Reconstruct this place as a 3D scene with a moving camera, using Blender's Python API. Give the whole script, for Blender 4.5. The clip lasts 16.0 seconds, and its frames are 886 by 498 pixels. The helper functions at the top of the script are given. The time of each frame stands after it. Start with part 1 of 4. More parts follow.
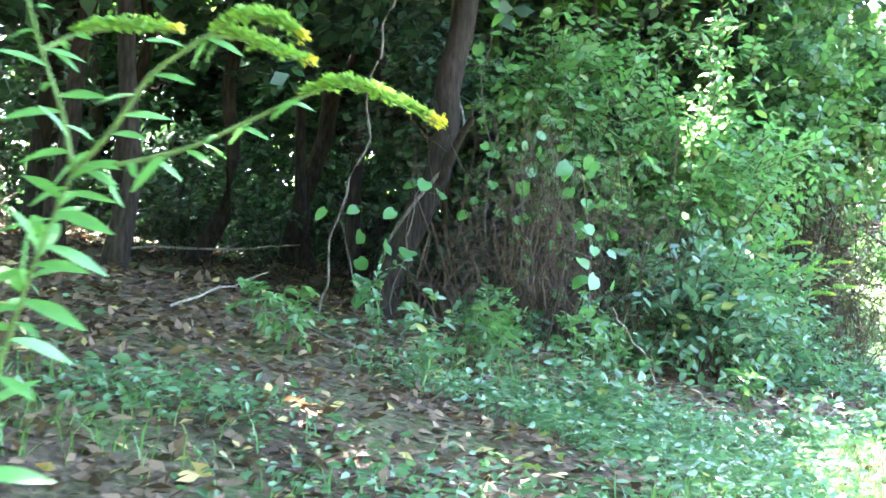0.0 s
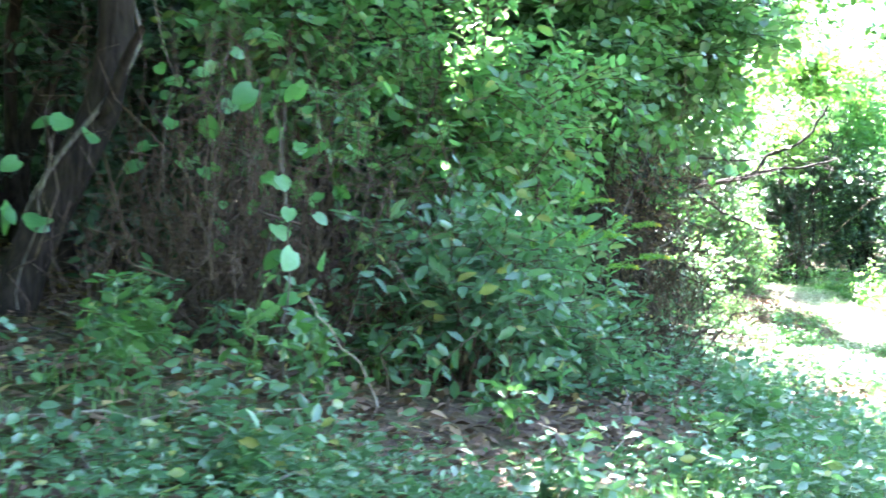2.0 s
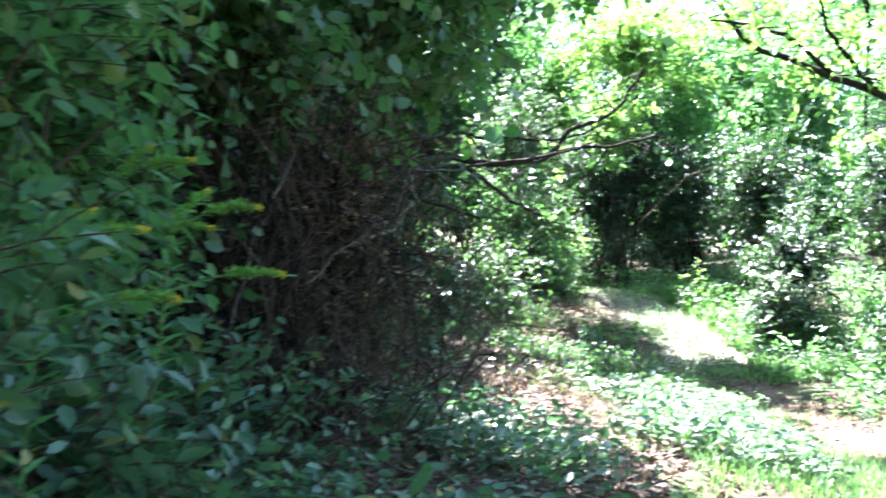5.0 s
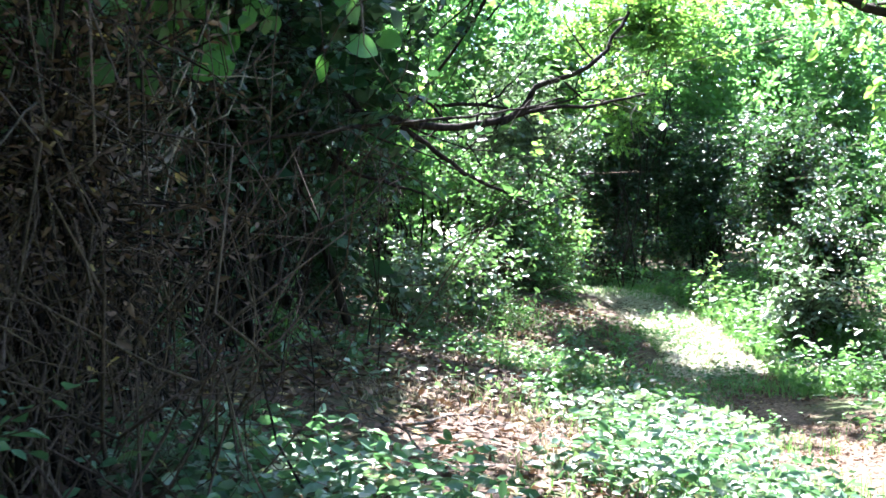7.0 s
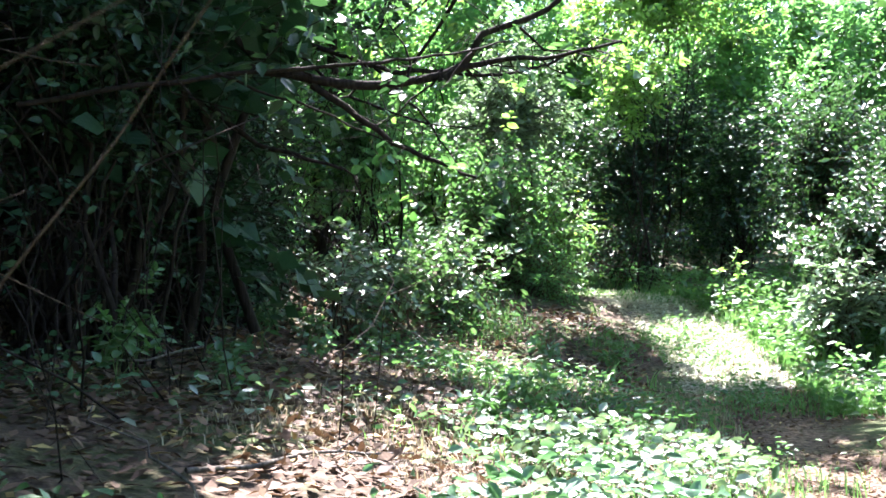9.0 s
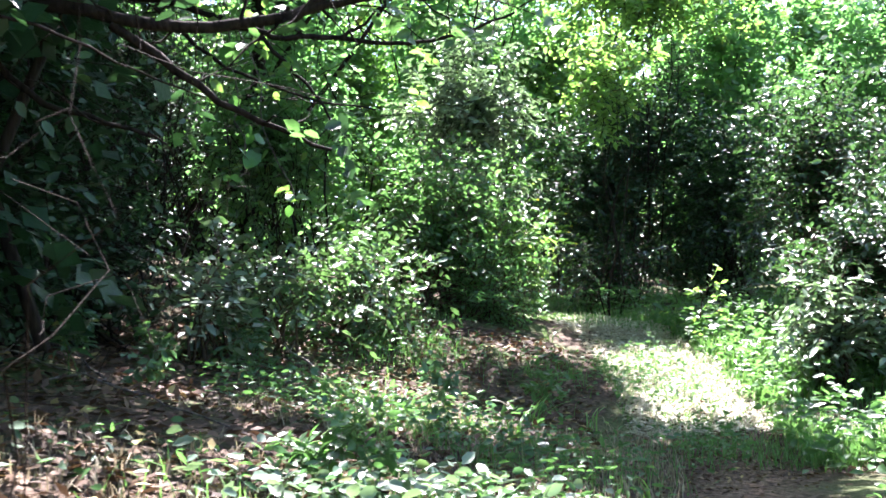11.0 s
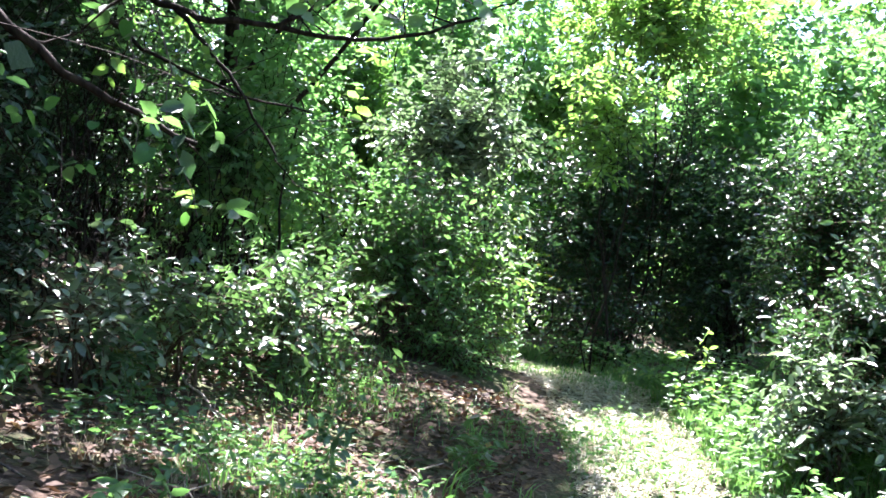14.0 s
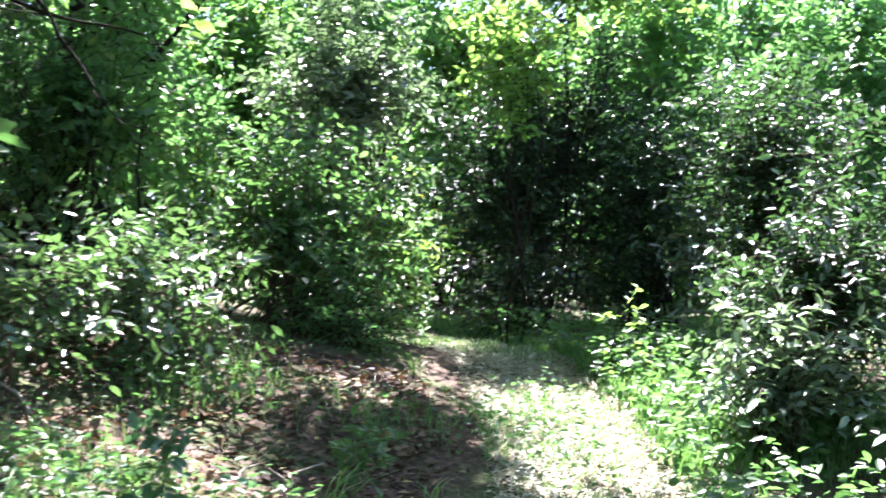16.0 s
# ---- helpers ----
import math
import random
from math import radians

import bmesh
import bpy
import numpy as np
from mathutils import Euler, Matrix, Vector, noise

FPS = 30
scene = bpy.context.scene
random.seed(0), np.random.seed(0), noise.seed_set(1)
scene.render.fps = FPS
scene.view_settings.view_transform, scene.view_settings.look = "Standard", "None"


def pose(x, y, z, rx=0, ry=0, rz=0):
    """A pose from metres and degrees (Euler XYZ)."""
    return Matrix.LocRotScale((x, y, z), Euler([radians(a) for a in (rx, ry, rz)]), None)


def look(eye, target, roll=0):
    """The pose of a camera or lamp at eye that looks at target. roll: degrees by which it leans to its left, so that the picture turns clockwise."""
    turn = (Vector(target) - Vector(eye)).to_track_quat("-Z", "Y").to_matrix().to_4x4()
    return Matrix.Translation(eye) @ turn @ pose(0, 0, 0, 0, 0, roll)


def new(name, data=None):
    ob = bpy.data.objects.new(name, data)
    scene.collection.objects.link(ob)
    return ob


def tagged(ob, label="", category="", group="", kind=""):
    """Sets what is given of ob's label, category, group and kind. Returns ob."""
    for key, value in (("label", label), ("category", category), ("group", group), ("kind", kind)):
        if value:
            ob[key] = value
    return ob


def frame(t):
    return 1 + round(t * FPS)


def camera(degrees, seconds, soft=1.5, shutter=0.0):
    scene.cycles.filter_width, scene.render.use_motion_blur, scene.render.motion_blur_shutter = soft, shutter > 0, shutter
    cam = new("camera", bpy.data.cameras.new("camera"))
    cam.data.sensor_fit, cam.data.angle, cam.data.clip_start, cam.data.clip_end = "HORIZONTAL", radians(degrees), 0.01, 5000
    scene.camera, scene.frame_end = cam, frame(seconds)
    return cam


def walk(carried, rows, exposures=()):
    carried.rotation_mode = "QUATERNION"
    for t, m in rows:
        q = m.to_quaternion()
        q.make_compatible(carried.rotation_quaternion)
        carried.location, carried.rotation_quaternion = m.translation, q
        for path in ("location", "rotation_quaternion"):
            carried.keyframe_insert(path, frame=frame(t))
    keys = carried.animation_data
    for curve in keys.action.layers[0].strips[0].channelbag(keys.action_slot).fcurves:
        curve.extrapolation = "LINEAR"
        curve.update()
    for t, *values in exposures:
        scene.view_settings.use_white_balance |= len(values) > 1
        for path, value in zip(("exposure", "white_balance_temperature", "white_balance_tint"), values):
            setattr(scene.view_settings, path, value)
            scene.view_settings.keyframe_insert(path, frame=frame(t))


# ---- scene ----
cam = camera(43.7, 16.0, soft=1.65, shutter=0.3)
PATH = [
    (0, (0.007, -0.06, 1.591), (-0.004, 1.938, 1.66), 1.5),
    (0.5, (0.139, 0.516, 1.589), (0.175, 2.515, 1.659), -1.3),
    (1, (0.44, 1.063, 1.582), (0.593, 3.056, 1.655), -0.8),
    (1.5, (0.737, 1.571, 1.651), (0.91, 3.564, 1.667), 0.4),
    (2, (0.987, 2.138, 1.673), (1.243, 4.121, 1.685), 0.5),
    (2.5, (1.278, 2.672, 1.638), (1.671, 4.633, 1.669), 1.6),
    (3, (1.541, 3.135, 1.687), (1.879, 5.106, 1.691), 1.7),
    (3.5, (1.725, 3.669, 1.705), (2.065, 5.64, 1.707), 0.6),
    (4, (2.038, 4.159, 1.663), (2.411, 6.124, 1.675), 0.7),
    (4.5, (2.384, 4.67, 1.687), (2.779, 6.631, 1.688), 1.9),
    (5, (2.764, 5.26, 1.731), (3.294, 7.189, 1.741), 0.2),
    (5.2, (2.915, 5.454, 1.711), (3.512, 7.363, 1.741), -0.3),
    (7.3, (4.282, 7.376, 1.54), (4.715, 9.328, 1.559), 0.3),
    (7.5, (4.38, 7.523, 1.542), (4.799, 9.479, 1.555), 0.5),
    (8, (4.734, 7.987, 1.5), (5.201, 9.931, 1.552), -0.9),
    (8.2, (4.881, 8.15, 1.488), (5.335, 10.097, 1.515), -0.5),
    (10.3, (6.13, 9.675, 1.227), (6.406, 11.654, 1.322), -3.0),
    (10.5, (6.252, 9.838, 1.228), (6.559, 11.813, 1.312), -2.4),
    (11, (6.604, 10.347, 1.235), (6.943, 12.315, 1.343), -0.2),
    (11.5, (6.86, 10.794, 1.201), (7.161, 12.768, 1.311), 1.2),
    (12, (7.087, 11.152, 1.254), (7.409, 13.124, 1.347), -1.0),
    (12.5, (7.324, 11.301, 1.341), (7.592, 13.278, 1.478), 3.4),
    (13, (7.385, 11.359, 1.331), (7.687, 13.328, 1.513), 4.2),
    (13.5, (7.385, 11.376, 1.333), (7.682, 13.347, 1.498), 5.0),
    (14, (7.393, 11.37, 1.336), (7.679, 13.342, 1.501), 5.3),
    (14.5, (7.424, 11.383, 1.334), (7.692, 13.355, 1.539), 5.9),
    (15, (7.497, 11.543, 1.287), (7.706, 13.524, 1.469), 2.5),
    (15.5, (7.643, 12.057, 1.363), (7.922, 14.035, 1.457), 2.5),
    (16, (7.815, 12.649, 1.27), (8.25, 14.596, 1.412), 2.1),
]
EXPOSURES = [(0.0, 6.55, 6050, 25), (1.5, 6.1, 5950, 22), (2.5, 5.55, 5800, 20), (3.5, 5.3, 5750, 20), (4.2, 5.05, 5700, 21), (5.0, 4.0, 5650, 22), (8.0, 3.65, 5850, 23), (11.0, 3.45, 5950, 28), (16.0, 3.4, 5950, 29)]
walk(cam, [(t, look(eye, target, roll)) for t, eye, target, roll in PATH], EXPOSURES)

# ---- light ----
SUN = Vector((0.12, 0.50, 0.86)).normalized()
sky_world = bpy.data.worlds.new("sky")
scene.world = sky_world
sky_world.use_nodes = True
wt = sky_world.node_tree
sky = wt.nodes.new("ShaderNodeTexSky")
sky.sky_type, sky.sun_disc = "NISHITA", False
sky.sun_elevation = math.asin(SUN.z)
sky.sun_rotation = math.atan2(SUN.x, SUN.y)
wt.links.new(sky.outputs[0], wt.nodes["Background"].inputs[0])
wt.nodes["Background"].inputs[1].default_value = 0.056
lamp = bpy.data.lights.new("sun", "SUN")
lamp.energy, lamp.angle, lamp.color = 5.0, radians(0.6), (1.0, 0.95, 0.86)
sun = new("sun", lamp)
sun.matrix_world = look(SUN * 60, (0, 0, 0))

# ---- materials ----


def node_material(name):
    m = bpy.data.materials.new(name)
    m.use_nodes = True
    m.node_tree.nodes.clear()
    out = m.node_tree.nodes.new("ShaderNodeOutputMaterial")
    return m, m.node_tree.nodes, m.node_tree.links, out


def ramp_between(nodes, links, fac, stops):
    r = nodes.new("ShaderNodeValToRGB")
    links.new(fac, r.inputs[0])
    el = r.color_ramp.elements
    while len(el) < len(stops):
        el.new(0.5)
    for e, (p, c) in zip(el, stops):
        e.position, e.color = p, (*c, 1)
    return r.outputs[0]


def leaf_material(name, dark, light, through_colour, rough=0.4, through_share=0.35, by_object=False, odd=None, gloss=0.6):
    """A leaf: tinted from leaf to leaf, blotched, letting light through."""
    m, nodes, links, out = node_material(name)
    src = nodes.new("ShaderNodeObjectInfo" if by_object else "ShaderNodeNewGeometry")
    fac = src.outputs["Random" if by_object else "Random Per Island"]
    stops = [(0.0, dark), (0.93, light)] + ([(0.97, odd)] if odd else [])
    col = ramp_between(nodes, links, fac, stops)
    tex = nodes.new("ShaderNodeTexNoise")
    tex.inputs["Scale"].default_value, tex.inputs["Detail"].default_value = 45, 3
    geo = nodes.new("ShaderNodeNewGeometry")
    links.new(geo.outputs["Position"], tex.inputs["Vector"])
    mix = nodes.new("ShaderNodeMix")
    mix.data_type, mix.blend_type = "RGBA", "MULTIPLY"
    mix.inputs["Factor"].default_value = 0.5
    links.new(col, mix.inputs["A"])
    links.new(ramp_between(nodes, links, tex.outputs[0], [(0.3, (0.55, 0.55, 0.5)), (0.7, (1, 1, 1))]), mix.inputs["B"])
    bsdf = nodes.new("ShaderNodeBsdfPrincipled")
    links.new(mix.outputs["Result"], bsdf.inputs["Base Color"])
    bsdf.inputs["Roughness"].default_value = rough
    bsdf.inputs["Specular IOR Level"].default_value = gloss
    bump = nodes.new("ShaderNodeBump")
    bump.inputs["Strength"].default_value, bump.inputs["Distance"].default_value = 0.4, 0.01
    links.new(tex.outputs[0], bump.inputs["Height"])
    links.new(bump.outputs[0], bsdf.inputs["Normal"])
    tr = nodes.new("ShaderNodeBsdfTranslucent")
    tint = nodes.new("ShaderNodeMix")
    tint.data_type, tint.blend_type = "RGBA", "MIX"
    tint.inputs["Factor"].default_value = 0.7
    links.new(mix.outputs["Result"], tint.inputs["A"])
    tint.inputs["B"].default_value = (*through_colour, 1)
    links.new(tint.outputs["Result"], tr.inputs[0])
    sh = nodes.new("ShaderNodeMixShader")
    sh.inputs[0].default_value = through_share
    links.new(bsdf.outputs[0], sh.inputs[1])
    links.new(tr.outputs[0], sh.inputs[2])
    links.new(sh.outputs[0], out.inputs[0])
    return m


def bark_material(name, dark, light, scale=9.0, bumpiness=0.8):
    m, nodes, links, out = node_material(name)
    geo = nodes.new("ShaderNodeNewGeometry")
    mp = nodes.new("ShaderNodeMapping")
    mp.inputs["Scale"].default_value = (scale * 2.5, scale * 2.5, scale * 0.5)
    links.new(geo.outputs["Position"], mp.inputs[0])
    tex = nodes.new("ShaderNodeTexNoise")
    tex.inputs["Scale"].default_value, tex.inputs["Detail"].default_value = 1.5, 6
    links.new(mp.outputs[0], tex.inputs["Vector"])
    big = nodes.new("ShaderNodeTexNoise")
    big.inputs["Scale"].default_value = 2.2
    links.new(geo.outputs["Position"], big.inputs["Vector"])
    mix = nodes.new("ShaderNodeMix")
    mix.data_type, mix.blend_type = "RGBA", "MULTIPLY"
    mix.inputs["Factor"].default_value = 0.6
    links.new(ramp_between(nodes, links, tex.outputs[0], [(0.35, dark), (0.68, light)]), mix.inputs["A"])
    links.new(ramp_between(nodes, links, big.outputs[0], [(0.35, (0.5, 0.55, 0.45)), (0.65, (1, 1, 1))]), mix.inputs["B"])
    bsdf = nodes.new("ShaderNodeBsdfPrincipled")
    bsdf.inputs["Roughness"].default_value = 0.9
    bsdf.inputs["Specular IOR Level"].default_value = 0.12
    links.new(mix.outputs["Result"], bsdf.inputs["Base Color"])
    bump = nodes.new("ShaderNodeBump")
    bump.inputs["Strength"].default_value, bump.inputs["Distance"].default_value = bumpiness, 0.02
    links.new(tex.outputs[0], bump.inputs["Height"])
    links.new(bump.outputs[0], bsdf.inputs["Normal"])
    links.new(bsdf.outputs[0], out.inputs[0])
    return m


def soil_material():
    """Woodland soil: dark humus with crumbs and green tinges, bare tan earth along the trail."""
    m, nodes, links, out = node_material("woodland_soil")
    geo = nodes.new("ShaderNodeNewGeometry")
    att = nodes.new("ShaderNodeAttribute")
    att.attribute_name = "worn"
    fine = nodes.new("ShaderNodeTexNoise")
    fine.inputs["Scale"].default_value, fine.inputs["Detail"].default_value = 22, 8
    wide = nodes.new("ShaderNodeTexNoise")
    wide.inputs["Scale"].default_value, wide.inputs["Detail"].default_value = 1.4, 9
    for t in (fine, wide):
        links.new(geo.outputs["Position"], t.inputs["Vector"])
    humus = ramp_between(nodes, links, fine.outputs[0], [(0.3, (0.035, 0.026, 0.018)), (0.55, (0.075, 0.053, 0.037)), (0.72, (0.14, 0.10, 0.07))])
    green = ramp_between(nodes, links, fine.outputs[0], [(0.3, (0.025, 0.04, 0.015)), (0.7, (0.09, 0.13, 0.045))])
    earth = ramp_between(nodes, links, fine.outputs[0], [(0.36, (0.035, 0.024, 0.017)), (0.5, (0.12, 0.082, 0.056)), (0.66, (0.22, 0.155, 0.11))])
    a = nodes.new("ShaderNodeMix")
    a.data_type = "RGBA"
    links.new(ramp_between(nodes, links, wide.outputs[0], [(0.45, (0, 0, 0)), (0.62, (0.8, 0.8, 0.8))]), a.inputs["Factor"])
    links.new(humus, a.inputs["A"])
    links.new(green, a.inputs["B"])
    b = nodes.new("ShaderNodeMix")
    b.data_type = "RGBA"
    links.new(att.outputs["Fac"], b.inputs["Factor"])
    links.new(a.outputs["Result"], b.inputs["A"])
    links.new(earth, b.inputs["B"])
    bsdf = nodes.new("ShaderNodeBsdfPrincipled")
    bsdf.inputs["Roughness"].default_value = 0.95
    bsdf.inputs["Specular IOR Level"].default_value = 0.15
    links.new(b.outputs["Result"], bsdf.inputs["Base Color"])
    bump = nodes.new("ShaderNodeBump")
    bump.inputs["Strength"].default_value, bump.inputs["Distance"].default_value = 1.0, 0.03
    links.new(fine.outputs[0], bump.inputs["Height"])
    links.new(bump.outputs[0], bsdf.inputs["Normal"])
    links.new(bsdf.outputs[0], out.inputs[0])
    return m


LEAF_MID = leaf_material("leaf_green", (0.042, 0.098, 0.04), (0.09, 0.19, 0.075), (0.15, 0.38, 0.07), through_share=0.42)
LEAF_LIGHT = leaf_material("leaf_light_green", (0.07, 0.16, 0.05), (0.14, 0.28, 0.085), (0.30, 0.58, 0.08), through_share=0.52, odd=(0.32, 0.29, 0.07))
# Leaf colour darkened and dulled to stand in for the wood's deep shade.
LEAF_SHADE_TINT = leaf_material("leaf_shade_tint", (0.015, 0.038, 0.02), (0.036, 0.088, 0.045), (0.06, 0.17, 0.04), rough=0.42, through_share=0.2, gloss=0.35)
LEAF_GLOSSY = leaf_material("leaf_glossy", (0.036, 0.078, 0.042), (0.075, 0.15, 0.075), (0.16, 0.36, 0.07), rough=0.33, through_share=0.28, gloss=1.0)
# Silvery leaf, lightened further to carry the white of sun on leaves.
LEAF_SILVER_LIT = leaf_material("leaf_silvery_lit", (0.075, 0.125, 0.08), (0.21, 0.29, 0.2), (0.22, 0.4, 0.12), rough=0.34, through_share=0.25, gloss=1.0)
# Glossy leaf whose base is darkened to show shade; glints come from low roughness.
LEAF_GLOSSY_SHADED = leaf_material("leaf_shiny_shaded", (0.02, 0.048, 0.024), (0.05, 0.105, 0.05), (0.10, 0.26, 0.05), rough=0.27, through_share=0.2, gloss=1.0)
LEAF_SOFT = leaf_material("leaf_soft_green", (0.06, 0.14, 0.06), (0.12, 0.25, 0.10), (0.18, 0.46, 0.10), through_share=0.5, odd=(0.2, 0.24, 0.06))
LEAF_HERB = leaf_material("leaf_herb", (0.05, 0.115, 0.06), (0.095, 0.2, 0.11), (0.13, 0.32, 0.09), rough=0.42, odd=(0.24, 0.24, 0.06))
LEAF_CANOPY = leaf_material("leaf_canopy", (0.045, 0.105, 0.035), (0.095, 0.19, 0.055), (0.19, 0.45, 0.06), through_share=0.42)
LEAF_BIG = leaf_material("leaf_vine", (0.05, 0.15, 0.05), (0.09, 0.24, 0.075), (0.16, 0.44, 0.06), by_object=True)
LEAF_ROD = leaf_material("leaf_goldenrod", (0.07, 0.22, 0.06), (0.11, 0.31, 0.09), (0.2, 0.52, 0.1), rough=0.5, by_object=True)
PLUME = leaf_material("goldenrod_bud", (0.12, 0.30, 0.05), (0.22, 0.42, 0.06), (0.3, 0.55, 0.06), rough=0.7)
PLUME_TIP = leaf_material("goldenrod_flower", (0.35, 0.42, 0.04), (0.75, 0.62, 0.04), (0.7, 0.62, 0.04), rough=0.7)
GRASS = leaf_material("grass_blade", (0.06, 0.16, 0.045), (0.12, 0.27, 0.075), (0.2, 0.45, 0.08), rough=0.5, odd=(0.36, 0.32, 0.17))
TUFT = leaf_material("grass_tuft_blade", (0.09, 0.22, 0.05), (0.15, 0.33, 0.08), (0.24, 0.52, 0.08), rough=0.45, by_object=True)
STRAW = leaf_material("dry_grass", (0.20, 0.165, 0.10), (0.40, 0.36, 0.24), (0.4, 0.33, 0.2), rough=0.7, through_share=0.2)
# Straw colour lifted towards white so the bend shows as a sun patch.
THATCH = leaf_material("straw_sun_paled", (0.46, 0.45, 0.32), (0.70, 0.69, 0.55), (0.5, 0.45, 0.3), rough=0.6, through_share=0.15)
LITTER = leaf_material("fallen_leaf", (0.045, 0.029, 0.02), (0.19, 0.125, 0.08), (0.2, 0.11, 0.05), rough=0.75, through_share=0.1, odd=(0.42, 0.33, 0.13), gloss=0.25)
DRY_LEAF = leaf_material("dry_leaf", (0.06, 0.04, 0.026), (0.28, 0.195, 0.12), (0.25, 0.14, 0.06), rough=0.7, through_share=0.1, by_object=True, odd=(0.45, 0.36, 0.12), gloss=0.3)
# Brown bark set very dark, taking in the shade on trunks and stems.
BARK_SHADED = bark_material("bark_brown_shaded", (0.010, 0.0075, 0.006), (0.036, 0.027, 0.022))
BARK_GREY = bark_material("bark_grey", (0.07, 0.06, 0.052), (0.19, 0.165, 0.145), scale=14)
TWIG = bark_material("twig_brown", (0.05, 0.036, 0.026), (0.14, 0.10, 0.075), scale=20)
DEAD = bark_material("dead_wood", (0.19, 0.16, 0.135), (0.42, 0.365, 0.31), scale=18)
STEM = bark_material("green_stem", (0.10, 0.17, 0.06), (0.17, 0.26, 0.10), scale=30, bumpiness=0.3)
SOIL = soil_material()

# ---- lie of the land ----
TRAIL_Y = [-20, 0, 2.7, 5.3, 8.0, 9.8, 11.3, 12.7, 14.0, 15.7, 17.0, 18.4, 19.5, 20.5, 22, 23.4, 24.6, 27, 36]
TRAIL_X = [-3, 0.2, 1.4, 2.9, 4.9, 6.3, 7.4, 7.95, 8.45, 9.08, 9.58, 9.98, 10.25, 10.4, 10.5, 10.2, 9.6, 8.4, 6]
RISE_Y = [-20, 0, 4, 8, 10, 14, 17, 18.4, 19.2, 20.5, 22, 25, 30, 60]
RISE_Z = [0.5, 0.55, 0.6, 0.48, 0.24, 0.22, 0.22, 0.27, 0.45, 0.72, 1.0, 1.25, 1.5, 1.6]


def trail_x(y):
    return np.interp(y, TRAIL_Y, TRAIL_X)


def ground_z(x, y):
    """Height of the ground: a trail with a bank that climbs on its left side."""
    x, y = np.asarray(x, float), np.asarray(y, float)
    d = trail_x(y) - x
    left = np.clip(d - 0.4, 0, None)
    bank = 0.175 * left - 0.010 * np.clip(left - 4, 0, 12) ** 1.6
    right = np.clip(-d - 0.6, 0, None)
    side = 0.05 * np.minimum(right, 6)
    lumps = 0.035 * np.sin(1.7 * x + 0.6 * np.sin(1.3 * y)) * np.sin(1.9 * y + 0.4) + 0.018 * np.sin(4.3 * x + 1) * np.sin(3.9 * y)
    fade = np.clip(1 - (np.hypot(x - 5, y - 12) - 30) / 60, 0, 1)
    return np.interp(y, RISE_Y, RISE_Z) + (np.maximum(bank, 0) + side) * fade + lumps * fade * np.clip(np.abs(d) / 0.8, 0.25, 1)


# ---- building with arrays ----


def unit(v):
    return v / np.maximum(np.linalg.norm(v, axis=-1, keepdims=True), 1e-9)


def array_mesh(name, co, faces, material, smooth=False):
    """A mesh from an array of vertices and an array of equal-sided faces."""
    me = bpy.data.meshes.new(name)
    n, k = faces.shape
    me.vertices.add(len(co))
    me.vertices.foreach_set("co", np.ascontiguousarray(co, np.float32).ravel())
    me.loops.add(n * k)
    me.loops.foreach_set("vertex_index", np.ascontiguousarray(faces, np.int32).ravel())
    me.polygons.add(n)
    me.polygons.foreach_set("loop_start", np.arange(0, n * k, k, dtype=np.int32))
    me.update(calc_edges=True)
    if smooth:
        me.polygons.foreach_set("use_smooth", np.ones(n, bool))
    me.materials.append(material)
    return me


def part(name, me, parent, label=""):
    ob = new(name, me)
    ob.parent = parent
    if label:
        ob["label"] = label
    return ob


def thing(name, label, category, at=(0, 0, 0), group="", kind=""):
    ob = new(name)
    ob.location = at
    ob.empty_display_size = 0.2
    return tagged(ob, label, category, group, kind)


LEAF_SHAPES = {
    "oval": [(0, 0, 0), (0.28, 0.42, 0.07), (0.66, 0.40, 0.05), (1, 0, -0.07), (0.66, -0.40, 0.05), (0.28, -0.42, 0.07)],
    "round": [(0, 0, 0), (0.2, 0.5, 0.08), (0.65, 0.46, 0.05), (1, 0, -0.08), (0.65, -0.46, 0.05), (0.2, -0.5, 0.08)],
    "lance": [(0, 0, 0), (0.3, 0.5, 0.05), (0.6, 0.36, 0.0), (1, 0, -0.15), (0.6, -0.36, 0.0), (0.3, -0.5, 0.05)],
}


def plain_leaves(pos, heading, up, length, width):
    """Leaves of two facets, folded along the middle."""
    d = unit(heading)
    n = unit(up - d * np.sum(up * d, -1, keepdims=True))
    w = np.cross(d, n)
    L, W = length[:, None], width[:, None]
    mid = pos + d * L * 0.48 + n * L * 0.07
    co = np.stack([pos, mid + w * W * 0.52, pos + d * L, mid - w * W * 0.52], 1).reshape(-1, 3)
    return co, np.arange(len(pos) * 4).reshape(-1, 4)


def leaf_arrays(pos, heading, up, length, width, shape="oval"):
    """Leaves at pos, along heading, faces turned to up; two folded halves each."""
    if shape == "plain":
        return plain_leaves(pos, heading, up, length, width)
    t = np.array(LEAF_SHAPES[shape])
    d = unit(heading)
    n = unit(up - d * np.sum(up * d, -1, keepdims=True))
    w = np.cross(d, n)
    L, W = length[:, None, None], width[:, None, None]
    co = pos[:, None] + d[:, None] * L * t[None, :, 0:1] + w[:, None] * W * t[None, :, 1:2] + n[:, None] * L * t[None, :, 2:3]
    base = (np.arange(len(pos)) * 6)[:, None, None]
    faces = (base + np.array([[0, 1, 2, 3], [0, 3, 4, 5]])[None]).reshape(-1, 4)
    return co.reshape(-1, 3), faces


